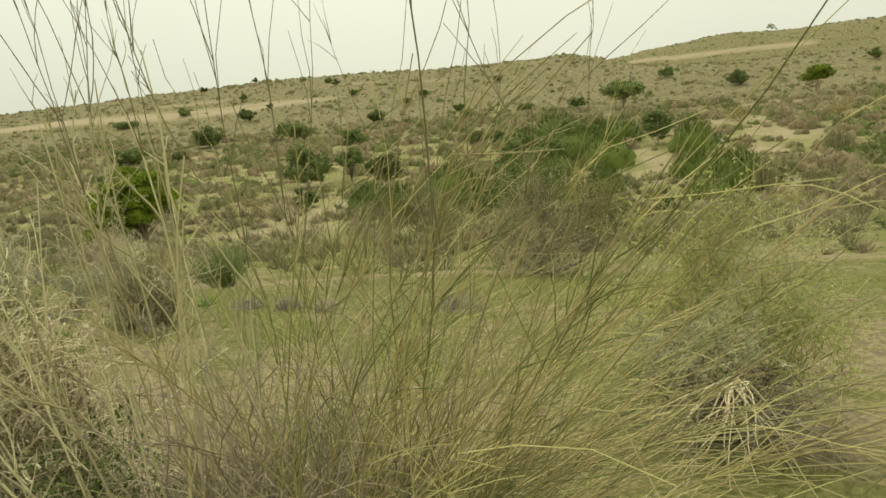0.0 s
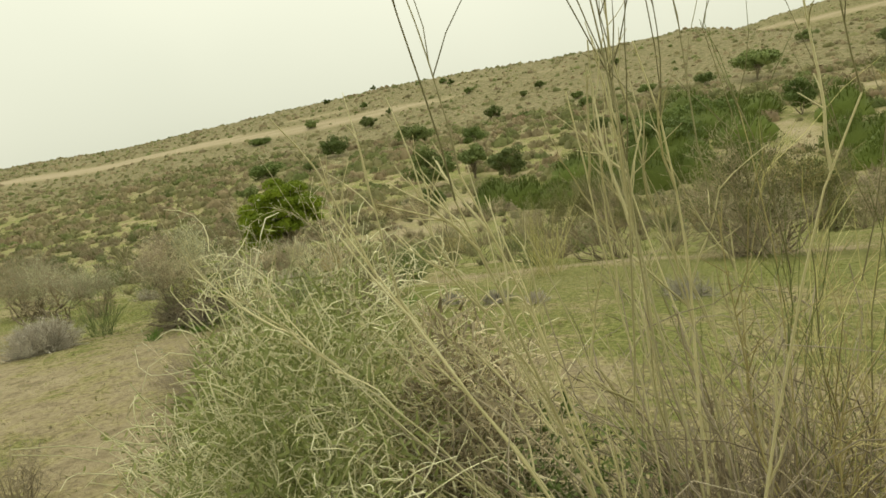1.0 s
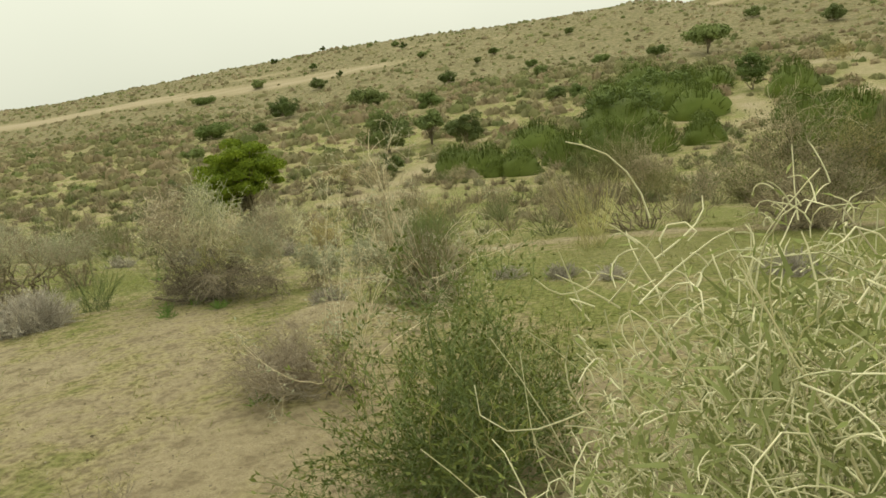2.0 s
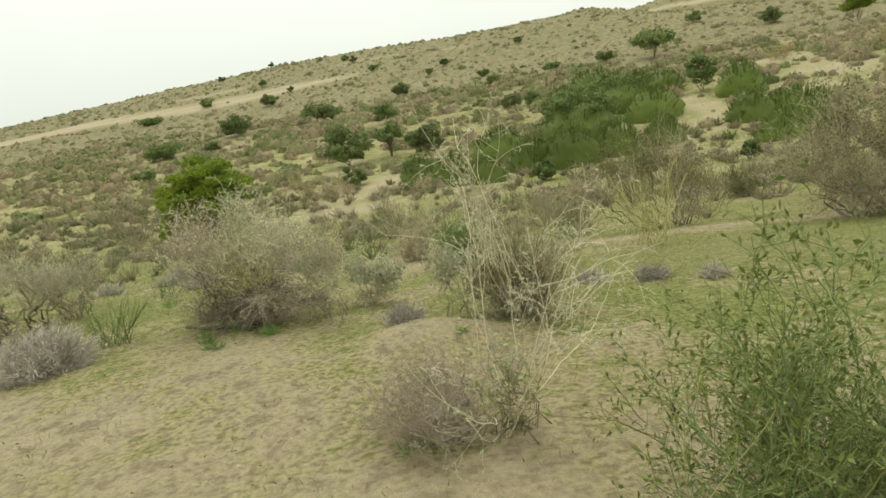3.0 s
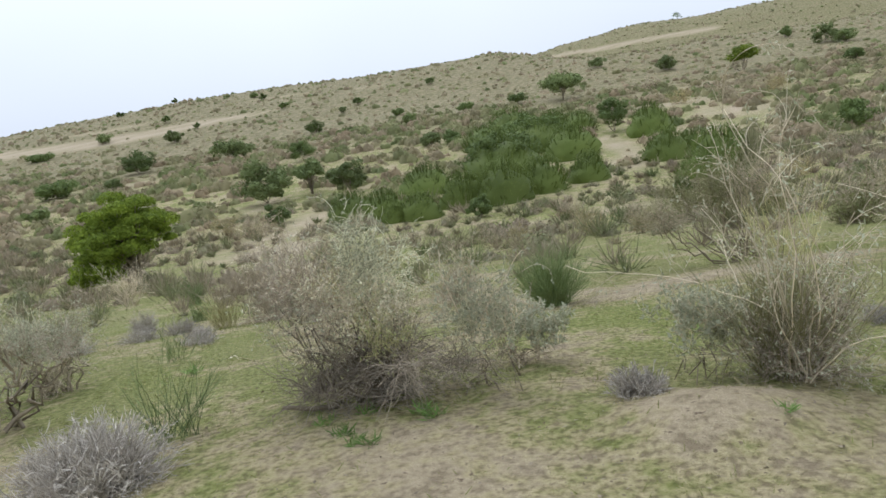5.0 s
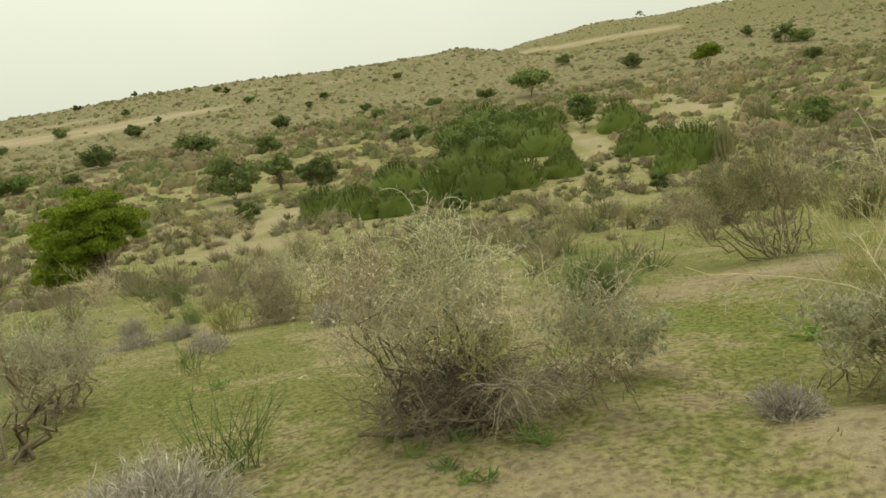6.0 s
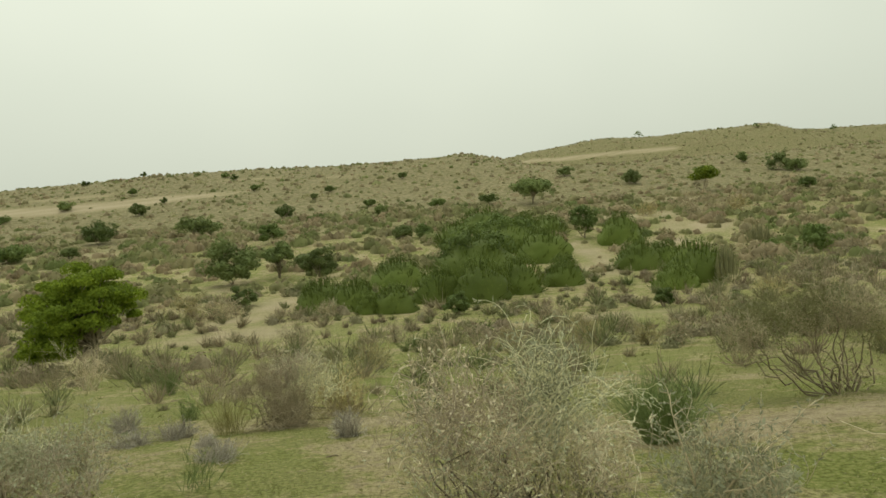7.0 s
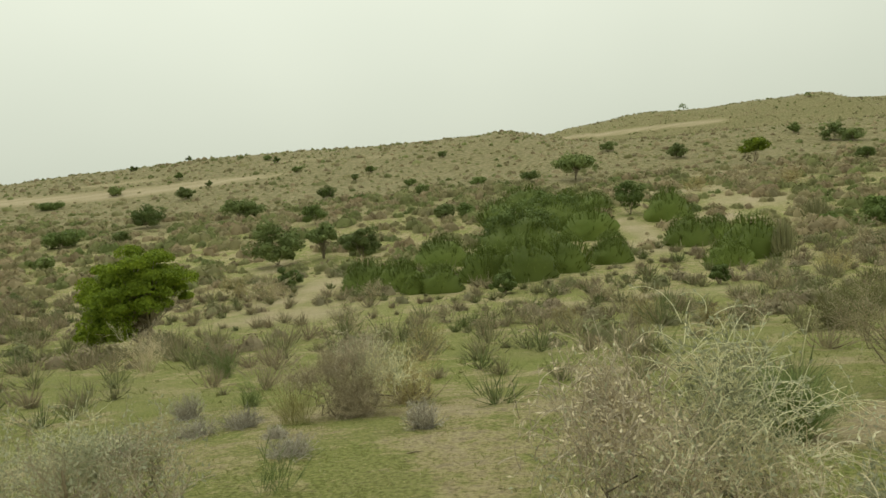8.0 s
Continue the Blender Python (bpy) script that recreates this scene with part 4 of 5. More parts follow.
silver_bush = tufted_bush("silver_bush", 0.72, 2.1, 1.1, "large silvery bush over a skirt of dark dead branches", (
    (-0.46, -0.06, 0.98, 0.22, PINK_TWIG, SILVER, 2), (-0.24, 0.1, 1.08, 0.2, PINK_TWIG, SILVER, 2), (-0.06, 0.06, 1.12, 0.18, PALE_STEM, SILVER, 5),
    (0.14, 0.1, 0.8, 0.18, TWIG, SILVER, 1), (0.1, -0.2, 0.72, 0.18, YELLOW, PALE_GREEN, 1), (-0.24, -0.22, 0.82, 0.2, TWIG, SILVER, 1)),
    dead=DEAD_WOOD, skirt=130, skirt_r=0.5, thick=0.0065, shoots_each=6, hair=0.0022, crook=0.045, leaf_size=0.02, wood=SHADE_WOOD)
dead_brush(silver_bush, (0.2, -0.3, 0.3), 80, 0.32, 0.14, 0.002, DEAD_WOOD, -0.3, 0.45)
dead_brush(silver_bush, (-0.34, -0.15, 0.12), 110, 0.42, 0.0, 0.0024, DEAD_WOOD, 0.1, 0.95)
dead_brush(silver_bush, (0.42, 0.0, 0.14), 110, 0.4, 0.05, 0.0022, DEAD_WOOD, -0.2, 0.5)
# These branches are coloured darker to deepen the shadow inside the bush.
dead_brush(silver_bush, (0.0, 0.1, 0.2), 110, 0.5, 0.05, 0.0026, SHADE_WOOD, -0.2, 0.5)
dead_brush(silver_bush, (0.0, 0.05, 0.2), 110, 0.48, 0.05, 0.0024, DEAD_WOOD, -0.2, 0.5)
woolly_tips(silver_bush, (-0.04, 0.06, 0.8), (0.15, 0.16, 0.22), 260, 0.2, PALE_CURL, SILVER, 6)
woolly_tips(silver_bush, (-0.42, 0.0, 0.74), (0.24, 0.2, 0.22), 340, 0.17, PINK_TWIG, WHITE_TWIG, 3)
woolly_tips(silver_bush, (0.16, 0.05, 0.52), (0.18, 0.2, 0.16), 80, 0.18, WHITE_TWIG, PALE_CURL, 4)
woolly_tips(silver_bush, (-0.16, -0.14, 0.58), (0.4, 0.16, 0.2), 220, 0.16, WHITE_TWIG, PALE_CURL, 3)
log = thing("dead_branch", 0.26, 1.86, "short dark broken branch lying against a bush", "branch")
part("branch", tubes(grow(np.array([[0.22, 0.06, 0.02]]), np.array([[-1.0, 0.0, 0.22]]), 0.32, 6, 0.1), 0.016, 0.012, 7), BARK, log)
sprig = tufted_bush("silver_sprig", 1.28, 1.98, 0.75, "silver-leaved twisting sprigs beside a dead bush", ((0.0, 0.0, 0.78, 0.14, PALE_STEM, SILVER, 3), (0.16, -0.03, 0.7, 0.12, WHITE_TWIG, SILVER, 3)), skirt=0, thick=0.003, shoots_each=4, leaf_size=0.03)
woolly_tips(sprig, (0.06, 0.0, 0.52), (0.22, 0.16, 0.16), 90, 0.24, WHITE_TWIG, SILVER, 9)
stray = grow(np.array([[0.05, -0.03, 0.42], [0.0, 0.0, 0.4], [-0.06, -0.02, 0.45]]), np.array([[0.25, -0.23, 0.38], [0.3, -0.12, 0.2], [-0.02, 0.0, 0.4]]), np.array([0.52, 0.44, 0.4]), 9, 0.14)
mass("stray_growth", tubes(stray, 0.004, 0.0018, 4), WHITE_TWIG, sprig, "long bleached sprays")
b, w = shoots(stray, 12, 0.3, 1.0, 0.7)
tip = curled(b, w, rng.uniform(0.03, 0.1, len(b)), 4, 0.4, 0.1)
mass("stray_tip_growth", tubes(tip, 0.0024, 0.0013), WHITE_TWIG, sprig, "bleached forked tips")
b, w = shoots(tip, 4, 0.2, 1.0, 0.7)
mass("stray_foliage", leaves(b, w, 0.026, 0.009), SILVER, sprig, "pale felted leaves")
tufted_bush("silver_sprig", 1.5, 2.5, 0.55, "low silver-green leafy sprigs over sand", ((0.0, 0.0, 0.5, 0.13, WHITE_TWIG, SILVER, 5), (0.2, -0.08, 0.42, 0.12, WHITE_TWIG, SILVER, 5)), skirt=20, skirt_r=0.3, thick=0.003, shoots_each=5, leaf_size=0.03)
cushion("cushion_shrub", 2.06, 1.55, 0.17, 0.2, "small purple-grey cushion shrub on a sand mound", "purple cushion shrubs", 260)
broom("olive_broom", 2.84, 1.72, 0.26, 0.62, "olive-brown dense fan of stems within a stalky bush", "", 240, OLIVE_TWIG, flat=0.72, hair=0.0035)
twig_bush("dry_bush", 2.82, 1.68, 0.42, 0.8, "dry bush of straw-coloured and pinkish twigs", stems=44, twigs=6, fine=6, leafy=1, leaf=SILVER, wood=BARK, twig=PINK_TWIG, thick=0.004, low=0.35, leaf_size=0.022, near=True, curl=0.38, hair=0.002)
crooked_stalks("stalk_plant", 2.86, 1.6, 17, 1.42, (0.02, -0.04), "tall plant of long pale zigzag stalks", thick=0.0042, leafy=2, spread=0.86)
tufted_bush("silver_sprig", 2.42, 1.72, 0.6, "silver-green leafy sprigs beside a stalky bush", ((0.0, 0.0, 0.62, 0.12, WHITE_TWIG, SILVER, 5), (0.1, 0.1, 0.5, 0.12, PALE_STEM, SILVER, 4)), skirt=0, thick=0.003, shoots_each=5, leaf_size=0.03)
broom("green_broom", 1.98, 4.6, 0.22, 0.56, "dark green rush-like broom on grass", "green brooms", 420, flat=0.6, hair=0.0026)
tufted_bush("silver_bush", -2.05, 2.45, 1.05, "grey-green open bush on crooked dark stems", (
    (-0.36, 0.0, 0.94, 0.2, TWIG, SILVER, 2), (-0.2, 0.15, 1.04, 0.18, PALE_STEM, SILVER, 2), (0.3, 0.05, 1.0, 0.2, TWIG, SILVER, 1), (0.45, 0.1, 0.84, 0.18, PINK_TWIG, SILVER, 1)), dead=BARK, skirt=40, skirt_r=0.3, thick=0.013, limbs=3, crook=0.04, shoots_each=7)
tufted_bush("silver_bush", -2.2, 3.42, 0.9, "silvery grey-green leafy bush", ((-0.2, 0.0, 0.86, 0.26, PALE_STEM, SILVER, 3), (0.22, 0.05, 0.8, 0.24, TWIG, SILVER, 2), (0.0, -0.25, 0.7, 0.22, PALE_STEM, SILVER, 4)), skirt=60, skirt_r=0.35, thick=0.007, shoots_each=10)
for x, y, r, h in ((-2.75, 6.8, 0.27, 0.34), (-3.15, 6.5, 0.32, 0.26), (-2.1, 5.9, 0.15, 0.16), (4.22, 2.31, 0.14, 0.17), (3.81, 2.48, 0.2, 0.16), (3.33, 2.56, 0.18, 0.16), (-3.45, 5.56, 0.3, 0.3), (-1.7, 5.03, 0.26, 0.22), (5.5, 2.1, 0.28, 0.24), (-0.7, 5.95, 0.2, 0.4), (-3.84, 7.9, 0.22, 0.48)):
    cushion("cushion_shrub", x, y, r, h, "low purple-grey cushion shrub on short grass", "purple cushion shrubs", 150)
tufted_bush("dry_bush", -1.6, 7.25, 1.1, "brown dry bush with pale tips and a dark heart", (
    (-0.38, 0.0, 0.86, 0.34, TWIG, SILVER, 0), (0.02, 0.1, 1.16, 0.3, PINK_TWIG, SILVER, 1), (0.36, 0.05, 0.86, 0.36, PALE_STEM, SILVER, 2), (0.1, -0.25, 0.7, 0.34, TWIG, SILVER, 0), (-0.2, 0.3, 0.9, 0.3, TWIG, SILVER, 0)), skirt=260, skirt_r=0.55, hair=0.004)
twig_bush("dry_bush", -1.15, 8.1, 0.42, 0.95, "pale straw-coloured dry bush", stems=44, twigs=6, fine=6, wood=TWIG, twig=STRAW, low=0.4, thick=0.005)
twig_bush("dry_bush", 1.1, 6.0, 0.4, 0.9, "grey-green dry bush on grass", stems=40, twigs=6, fine=6, wood=TWIG, twig=TWIG, low=0.35, thick=0.005, leafy=1)
tufted_bush("dry_bush", -4.3, 4.1, 1.3, "tall grey-brown dry bush on bare stems", (
    (-0.5, 0.1, 1.2, 0.36, TWIG, SILVER, 1), (0.4, -0.1, 1.3, 0.36, TWIG, SILVER, 2), (0.0, 0.4, 1.15, 0.36, PINK_TWIG, SILVER, 1), (0.1, -0.4, 1.0, 0.3, TWIG, SILVER, 1)), skirt=90, skirt_r=0.6, thick=0.011, hair=0.003, shoots_each=9)
tufted_bush("dry_bush", 6.25, 4.9, 1.5, "big brown dry bush with a dark foot", (
    (-0.6, 0.0, 1.3, 0.42, TWIG, OLIVE_LEAF, 2), (-0.1, 0.2, 1.65, 0.44, TWIG, OLIVE_LEAF, 3), (0.5, 0.0, 1.5, 0.42, STRAW, OLIVE_LEAF, 3), (0.1, -0.5, 1.2, 0.4, TWIG, OLIVE_LEAF, 2), (1.0, 0.1, 1.2, 0.4, OLIVE_TWIG, OLIVE_LEAF, 2)), dead=TWIG, skirt=200, skirt_r=0.8, thick=0.01, hair=0.0036, leaf_size=0.032, shoots_each=13)
broom("green_broom", -5.7, 13.7, 0.26, 0.62, "green rush-like broom on grass", "green brooms", 100)
broom("green_broom", -3.3, 8.6, 0.16, 0.34, "small green rush-like broom", "green brooms", 60)
broom("green_broom", -2.2, 6.9, 0.26, 0.5, "thin olive broom beside a brown bush", "green brooms", 70, YELLOW)
broom("green_broom", -1.54, 4.1, 0.2, 0.36, "thin sparse green stalks on sand", "green brooms", 18, BROOM)
broom("green_broom", 4.0, 4.1, 0.3, 0.85, "tall pale yellow stalks on grass", "green brooms", 40, YELLOW, flat=0.7)
tufted_bush("open_bush", 4.6, 6.3, 1.6, "tall olive-brown wispy bush on bent dark stems", (
    (-1.0, 0.0, 1.2, 0.36, TWIG, OLIVE_LEAF, 1), (-0.72, 0.1, 1.45, 0.38, OLIVE_TWIG, OLIVE_LEAF, 2), (-0.4, 0.1, 1.62, 0.38, OLIVE_TWIG, OLIVE_LEAF, 2), (-0.05, 0.1, 1.6, 0.36, TWIG, OLIVE_LEAF, 1), (0.26, 0.0, 1.3, 0.32, OLIVE_TWIG, OLIVE_LEAF, 1)), skirt=30, skirt_r=0.4, thick=0.009, limbs=4, shoots_each=15, hair=0.0026, leaf_size=0.024)
twig_bush("dead_shrub", -9.2, 17.0, 0.7, 1.7, "pale dead shrub before a green tree", stems=30, twigs=6, fine=5, wood=WHITE_TWIG, twig=WHITE_TWIG, low=0.5, thick=0.009)

# ---- the valley ----
rng = np.random.default_rng(5)
acacia(-14.2, 26.6)
GREEN_BUSHES = (
    (-61.5, 122.6, 7.0, 4.77), (-44.0, 124.2, 9.02, 3.86), (-71.3, 163.0, 5.34, 3.09), (-63.8, 99.5, 7.26, 2.94), (-54.7, 99.7, 3.29, 1.9),
    (-54.7, 80.2, 3.5, 1.82), (-24.2, 100.3, 4.51, 3.3), (-21.9, 71.5, 7.16, 4.85), (-12.2, 70.7, 4.8, 3.57), (-30.9, 141.9, 4.4, 3.06),
    (-22.6, 127.7, 2.75, 1.43), (-9.3, 129.6, 3.57, 2.23), (2.0, 137.1, 3.54, 2.12), (-29.2, 169.4, 2.33, 2.18), (-99.5, 182.5, 5.03, 2.83),
    (-109.7, 168.8, 7.28, 1.75), (36.9, 174.6, 4.48, 2.69), (49.2, 156.6, 5.63, 3.22), (88.9, 183.6, 3.76, 2.82), (90.7, 167.9, 7.17, 4.3),
    (93.2, 163.1, 5.85, 3.07), (12.8, 139.0, 4.3, 2.39), (-4.0, 96.2, 3.49, 1.83),
)
DARK_BUSHES = (
    (-15.7, 54.1, 2.65, 1.89), (1.5, 40.9, 2.08, 1.58), (39.5, 64.9, 4.38, 2.92), (33.8, 64.7, 2.35, 1.57), (20.5, 85.7, 4.74, 5.18),
    (73.1, 124.2, 4.26, 2.55), (-66.2, 218.9, 3.0, 1.88), (-48.5, 186.5, 2.88, 2.24), (12.9, 35.4, 1.24, 1.11), (-0.7, 95.4, 3.3, 1.98),
    (-71.0, 178.3, 2.15, 1.84), (-26.6, 179.4, 2.77, 1.85), (-7.1, 194.7, 2.67, 2.0), (-13.3, 150.6, 2.85, 1.81),
)
SKYLINE = (
    (-100.4, 236.3, 2.84, 1.62), (-116.2, 226.4, 3.5, 1.36), (-61.5, 212.3, 2.91, 1.64), (-87.1, 195.8, 3.03, 1.85), (155.1, 473.3, 9.67, 4.03),
    (285.6, 456.3, 6.97, 3.87), (233.9, 461.2, 4.7, 2.74),
)
TREES = (
    (-17.2, 73.7, 4.23, 3.97), (21.8, 135.7, 9.8, 5.37), (57.6, 136.0, 6.53, 5.36),
)
SUCC = (
    (-8.3, 49.0, 5.14, 2.57), (-5.5, 47.0, 4.52, 2.55), (-2.6, 44.2, 3.86, 2.24), (-3.1, 60.8, 6.35, 3.28), (-4.3, 44.0, 2.31, 1.54),
    (0.5, 48.8, 4.69, 2.98), (3.6, 47.1, 5.35, 3.5), (6.9, 50.7, 5.31, 3.18), (10.9, 53.1, 3.89, 2.78), (12.8, 73.4, 7.63, 4.2),
    (4.5, 66.8, 9.86, 4.64), (9.4, 82.7, 10.74, 4.3), (3.5, 85.9, 8.18, 4.09), (16.5, 90.3, 7.01, 3.12), (8.2, 98.4, 9.34, 3.82),
    (13.9, 96.2, 5.81, 2.99), (23.4, 79.6, 6.33, 4.41), (19.8, 61.4, 5.33, 3.3), (22.6, 62.4, 4.33, 2.71), (20.5, 49.6, 5.61, 3.62),
    (17.6, 46.2, 4.02, 2.01),
)
PALE_SUCC = (
    (21.6, 46.8, 2.45, 3.26), (35.9, 70.1, 4.24, 3.03),
)
DRY = (
    (-15.2, 47.9, 4.2, 2.1), (-19.2, 49.4, 3.9, 1.9), (-6.5, 30.0, 2.22, 1.59), (-0.1, 21.1, 0.93, 0.93), (-1.42, 16.63, 1.24, 0.95),
    (-1.7, 28.5, 1.76, 1.1), (1.7, 24.7, 1.35, 0.92), (5.0, 20.6, 1.53, 1.06), (7.5, 24.4, 1.29, 0.86), (6.46, 16.6, 1.18, 0.91),
    (6.1, 17.72, 0.94, 0.69), (14.7, 31.8, 1.67, 1.39), (-7.4, 43.6, 2.29, 1.3), (2.9, 23.4, 1.03, 0.79), (6.3, 33.1, 2.03, 1.16),
    (24.7, 57.3, 2.99, 1.99), (20.5, 38.0, 2.32, 1.52), (28.9, 49.8, 2.6, 1.73), (39.9, 60.8, 3.16, 2.63), (34.4, 102.1, 3.87, 2.64),
    (38.4, 132.6, 4.56, 2.96), (39.3, 97.7, 4.21, 2.52), (48.2, 100.7, 5.2, 2.94),
)
for i, (x, y, w, h) in enumerate(DRY):
    twig_bush("dry_bush", x, y, w * 0.6, h * 1.2, ("grey-brown dry bush on grass", "pale dry twiggy bush on grass", "olive-brown dry bush on sandy ground")[i % 3], "dry valley bushes", stems=24, twigs=6, fine=5, wood=BARK, twig=(TWIG, STRAW, TWIG)[i % 3], hair=0.003 + 0.0002 * y,
              low=0.25, thick=0.006 + 0.003 * h, leafy=(1 if i % 3 else 2), leaf=(BUSH_LEAF, SILVER, BUSH_LEAF)[i % 3], leaf_size=0.05)
for i, (x, y, w, h) in enumerate(((8.2, 10.6, 1.3, 0.9), (9.6, 12.6, 1.7, 1.1), (12.0, 15.2, 1.9, 1.25), (14.6, 18.0, 2.1, 1.4), (7.3, 13.6, 1.4, 1.0), (16.2, 22.0, 2.3, 1.5), (11.2, 20.6, 1.9, 1.2), (10.0, 16.4, 1.5, 1.0))):
    twig_bush("dry_bush", x, y, w * 0.6, h * 1.1, ("olive-brown dry bush on sandy ground", "grey-brown dry bush on grass")[i % 2], "dry valley bushes", stems=24, twigs=6, fine=7, wood=BARK, twig=(OLIVE_TWIG, TWIG)[i % 2], hair=0.006, low=0.25, thick=0.009, leafy=2, leaf=OLIVE_LEAF, leaf_size=0.05)
for i, (x, y, w, h) in enumerate(SUCC):
    succulent_clump("succulent_clump", x, y, w * 0.53, h * 1.02, "dark green mound of upright succulent columns", "succulent thicket")
for x, y, w, h in PALE_SUCC:
    succulent_clump("succulent_clump", x, y, w * 0.5, h, "yellowed sparse upright succulent columns", "succulent thicket", 150, PALE_SUCCULENT, False)
for i, (x, y, w, h) in enumerate(GREEN_BUSHES):
    leafy_tree("round_bush", x, y, w * 0.5, h, "rounded grey-green bush on the slope", BUSH_LEAF if i % 3 else DARK_LEAF, 4000, 26, 0.058 * w * 0.5 + 0.055, 0.12, -0.05, "slope bushes", "bush")
for x, y, w, h in DARK_BUSHES:
    leafy_tree("round_bush", x, y, w * 0.5, h, "dark green dense bush on the slope", DARK_LEAF, 3200, 26, 0.07 * w * 0.5 + 0.06, 0.12, -0.05, "slope bushes", "bush")
for x, y, w, h in SKYLINE:
    leafy_tree("round_bush", x, y, w * 0.5, h * 1.3, "small dark bush on the ridge", DARK_LEAF, 260, 10, 0.5, 0.12, 0.0, "ridge bushes", "bush")
for (x, y, w, h), leaf in zip(TREES, (BUSH_LEAF, BUSH_LEAF, TREE_LEAF)):
    leafy_tree("small_tree", x, y, w * 0.5, h, "small flat-topped tree on a thin trunk", leaf, 3200, 26, 0.08 * w * 0.5 + 0.06, 0.26, 0.36)
for x, y, r, h in ((4.6, 67.5, 4.2, 4.6), (9.5, 84.0, 4.0, 4.0)):
    leafy_tree("thicket_tree", x, y, r, h, "feathery dark green tree within the thicket", DARK_LEAF, 7000, 40, 0.26, 0.2, 0.1)

# ---- uncounted growth ----
rng = np.random.default_rng(21)


def seen_room(x, y):
    room = ((x > -9 - 1.32 * y) & (x < 14 + 0.95 * y)) * (1 - np.clip(1.3 * bare_at(x, y), 0, 1))
    for px, py, w, h in (*SUCC, *PALE_SUCC, *GREEN_BUSHES, *DARK_BUSHES, *TREES):
        room = room * ((x - px) ** 2 + (y - py) ** 2 > (0.62 * w) ** 2)
    return room


x, y = scattered(2700, -75, 50, 7, 60, lambda x, y: seen_room(x, y) * 0.8 * (1 - 0.85 * np.exp(-(((x + 10) / 7) ** 2) - ((y - 29) / 6) ** 2)))
twiggy_scrub("valley_scrub", x, y, rng.uniform(0.4, 1.6, len(x)) * (0.6 + 0.45 * smooth(7, 22, y)), 88, "grey-brown twiggy scrub over the valley floor", MID_SCRUB)
x, y = scattered(760, -95, 60, 14, 62, lambda x, y: seen_room(x, y) * 0.75 * (1 - 0.9 * np.exp(-(((x + 8) / 10) ** 2) - ((y - 26) / 9) ** 2)))
mounds("leafy_valley_scrub", x, y, rng.uniform(0.6, 2.0, len(x)), 150, "olive and brown leafy scrub over the valley floor", MID_SCRUB, 0.85, 0.075, lobes=4, sides=7, core=0.7)
x, y = scattered(950, -110, 85, 60, 135, seen_room)
mounds("tall_slope_scrub", x, y, rng.uniform(1.8, 4.2, len(x)), 90, "rounded brown and olive bushes over the slope", SCRUB, 0.75, 0.075, lobes=5, sides=6, core=0.85)
x, y = scattered(5600, -190, 135, 56, 140, seen_room)
mounds("slope_scrub", x, y, rng.gamma(4, 0.42, len(x)).clip(0.5, 2.8), 9, "dense brown and olive scrub over the slope", SCRUB, 0.65, 0.12, lobes=2, sides=5)
x, y = scattered(13000, -380, 240, 130, 262, seen_room)
mounds("far_slope_scrub", x, y, rng.gamma(4, 0.33, len(x)).clip(0.5, 3.0), 1, "brown and olive scrub over the far slope", SCRUB, 0.5, 0.13, lobes=1, sides=5, rings=2)
x, y = scattered(12000, -30, 480, 270, 520, lambda x, y: 0.97 - np.clip(1.2 * bare_at(x, y), 0, 0.95))
mounds("ridge_scrub", x, y, rng.gamma(5, 0.34, len(x)).clip(0.7, 3.2), 1, "scrub over the distant ridge", SCRUB, 0.42, 0.12, lobes=1, sides=4, rings=2)


def grass(name, x, y, high, label, each=7, material=GRASS):
    i = np.repeat(np.arange(len(x)), each)
    px, py = x[i] + rng.normal(0, 0.03, len(i)), y[i] + rng.normal(0, 0.03, len(i))
    base = np.stack([px, py, ground_z(px, py) - 0.004], 1)
    way = dome_ways(len(i), 0.35, 1.0)
    shape = slivers(base, way, high[i] * rng.uniform(0.6, 1.3, len(i)), 0.10 * high[i] + 0.0015)
    return tagged(new(name, build(name, *shape, material)), label, "grass", kind="stuff")


def litter(name, n, x0, x1, y0, y1, length, width, label, material):
    """Bits of stick, dung and dead leaf that lie on the sand."""
    x, y = rng.uniform(x0, x1, n), rng.uniform(y0, y1, n)
    way = rng.normal(0, 1, (n, 3)) * [1, 1, 0.12]
    shape = leaves(np.stack([x, y, ground_z(x, y) + 0.006], 1), way, length * rng.uniform(0.4, 1.5, n), width)
    return tagged(new(name, build(name, *shape, material)), label, "litter", kind="stuff")


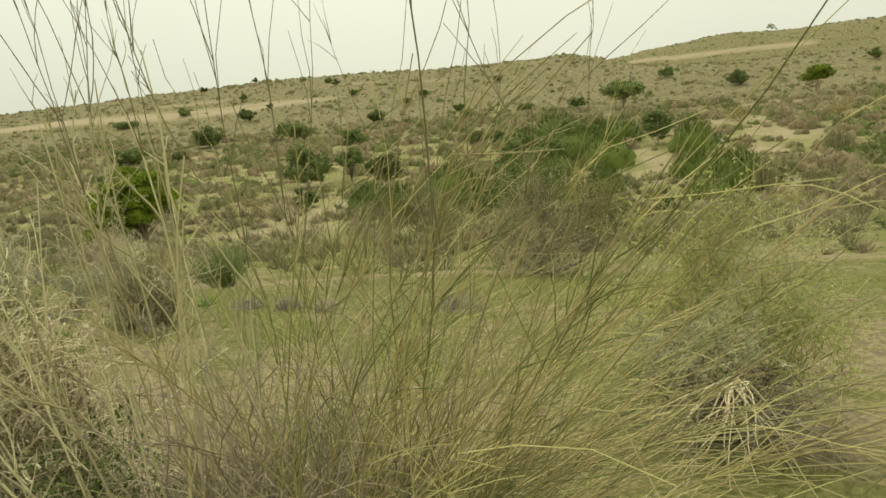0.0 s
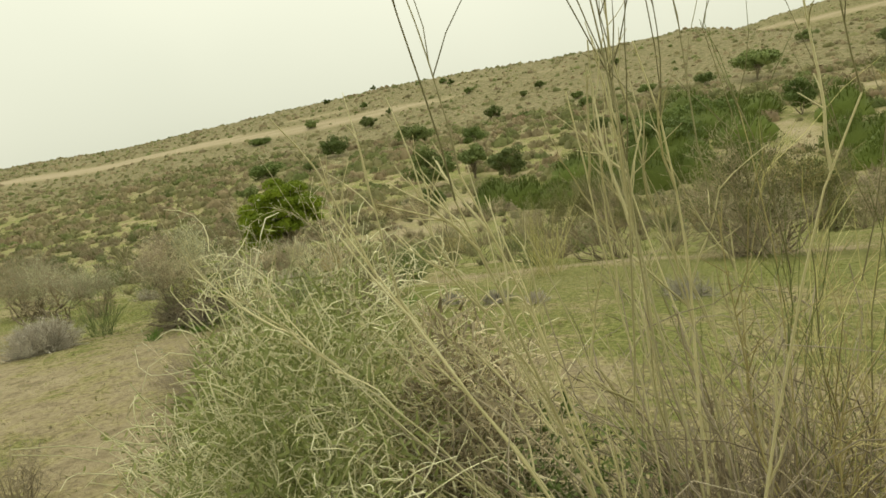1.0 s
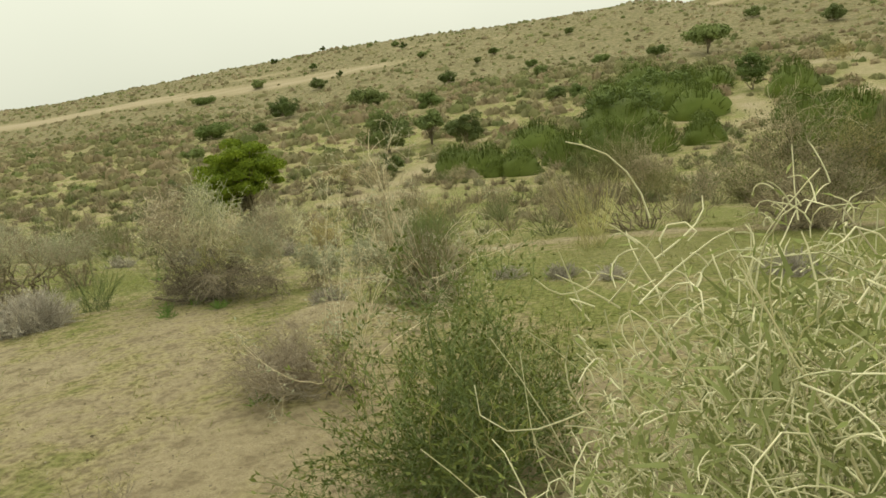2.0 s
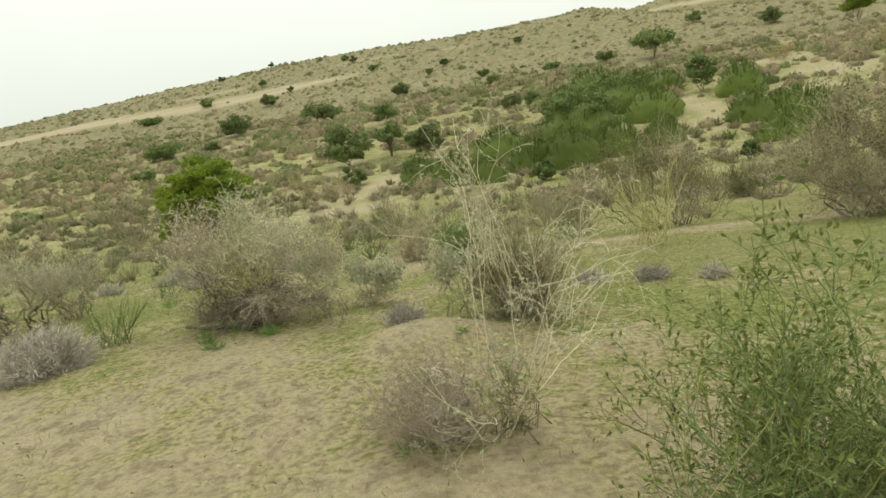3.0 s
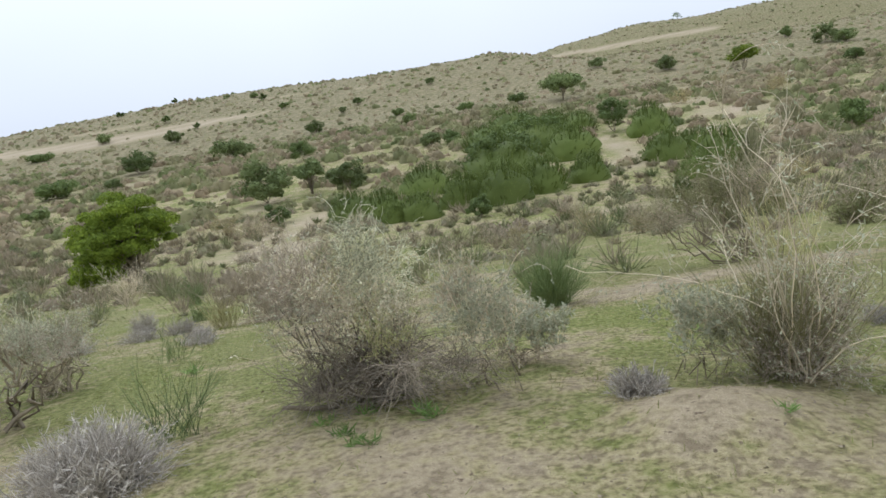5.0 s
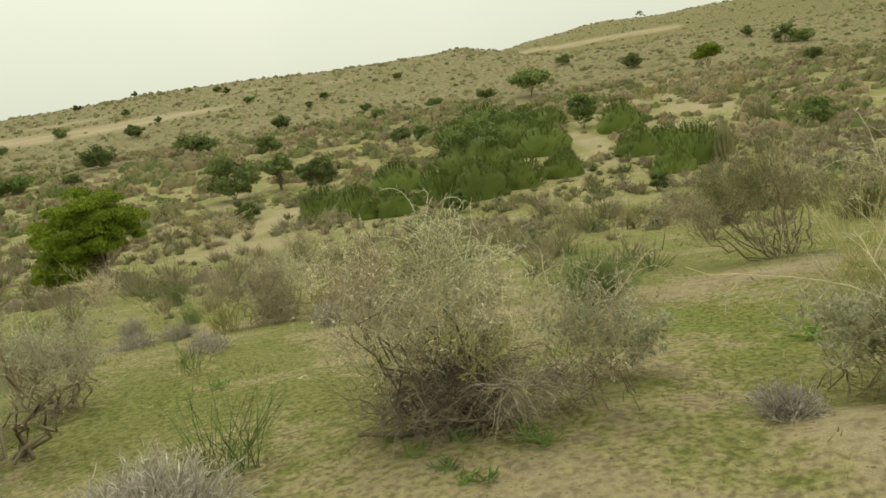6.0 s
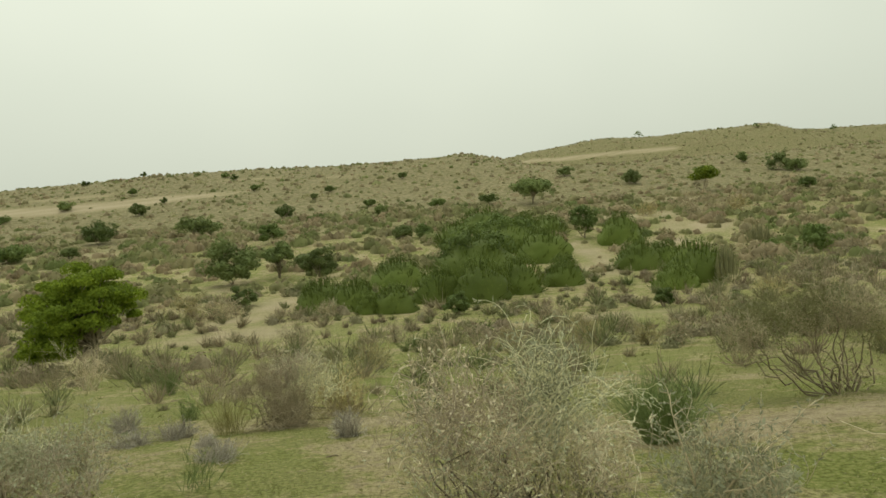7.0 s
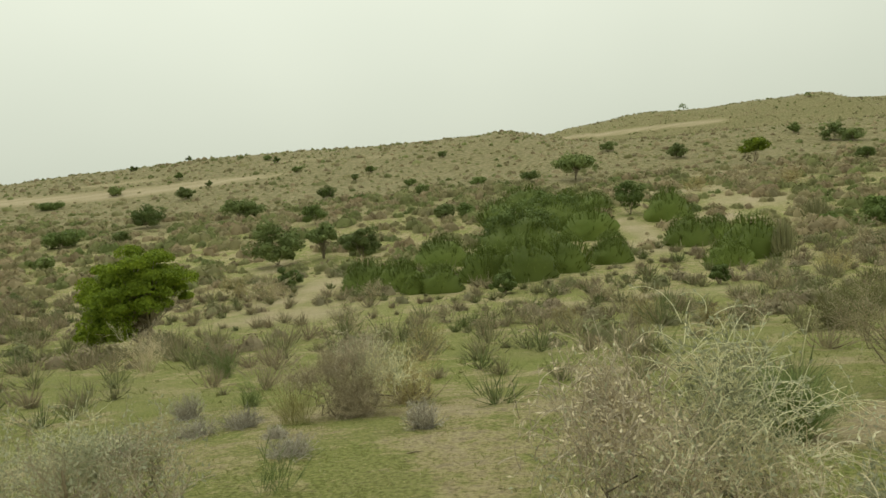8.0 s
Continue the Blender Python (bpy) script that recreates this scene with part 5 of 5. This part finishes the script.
def green_weed(x, y, r):
    """A low rosette of fresh leaves."""
    ob = thing("green_weed", x, y, "small fresh green weed on sand", "weed", "green weeds", 0.004)
    n = 34
    mass("foliage", leaves(disc(n, r * 0.5), dome_ways(n, 0.25, 0.95), r * 0.9, r * 0.1), WEED_LEAF, ob)


for x, y, r in ((2.54, -0.33, 0.09), (2.93, -0.11, 0.07), (0.57, 1.51, 0.09), (0.66, 1.8, 0.09), (0.96, 1.7, 0.09), (0.45, 1.7, 0.08), (0.66, 1.38, 0.08), (1.02, 1.63, 0.1), (2.8, 2.67, 0.14), (0.74, 1.36, 0.07), (-1.07, 3.5, 0.1), (2.54, 1.06, 0.06)):
    green_weed(x, y, r)
litter("straw_litter", 9000, -3, 6.5, -2.5, 6, 0.03, 0.003, "pale crumbs of straw on sand", STRAW)
litter("twig_litter", 5000, -3, 6.5, -2.5, 6, 0.035, 0.003, "grey crumbs of twig on sand", DEAD_WOOD)
litter("stick_litter", 900, -4, 8, -3, 7, 0.09, 0.004, "dry sticks and straw lying on sand", STRAW)
litter("dung_litter", 1100, -1, 5, -1.8, 3, 0.018, 0.014, "dark droppings and clods on sand", BARK)
fallen = thing("fallen_stick", 3.15, 0.55, "pale dead stick lying on sand", "stick")
part("stick", tubes(grow(np.array([[0.0, 0, 0.012]]), np.array([[1.0, 0.1, 0.0]]), 0.5, 7, 0.1), 0.0035, 0.002, 5), STRAW, fallen)
fallen = thing("fallen_stick", -0.75, 4.9, "dark crooked dead stick lying on grass", "stick")
part("stick", tubes(grow(np.array([[0.0, 0, 0.012]]), np.array([[1.0, 0.25, 0.05]]), 0.55, 7, 0.13), 0.007, 0.003, 5), BARK, fallen)
x, y = scattered(27000, -7, 10, -3.2, 9, lambda x, y: np.clip(cover_at(x, y) * 1.5 - 0.2, 0.3, 1) * (np.abs(x - 2) < 5 + 0.8 * (y + 3)))
grass("short_grass", x, y, rng.uniform(0.015, 0.05, len(x)), "short thin green and straw grass on sand", 3)
x, y = scattered(11000, -32, 34, 9, 40, lambda x, y: seen_room(x, y) * np.clip(cover_at(x, y) * 1.6 - 0.3, 0.03, 1))
grass("valley_grass", x, y, rng.uniform(0.04, 0.14, len(x)), "short green grass on the valley floor", 4)
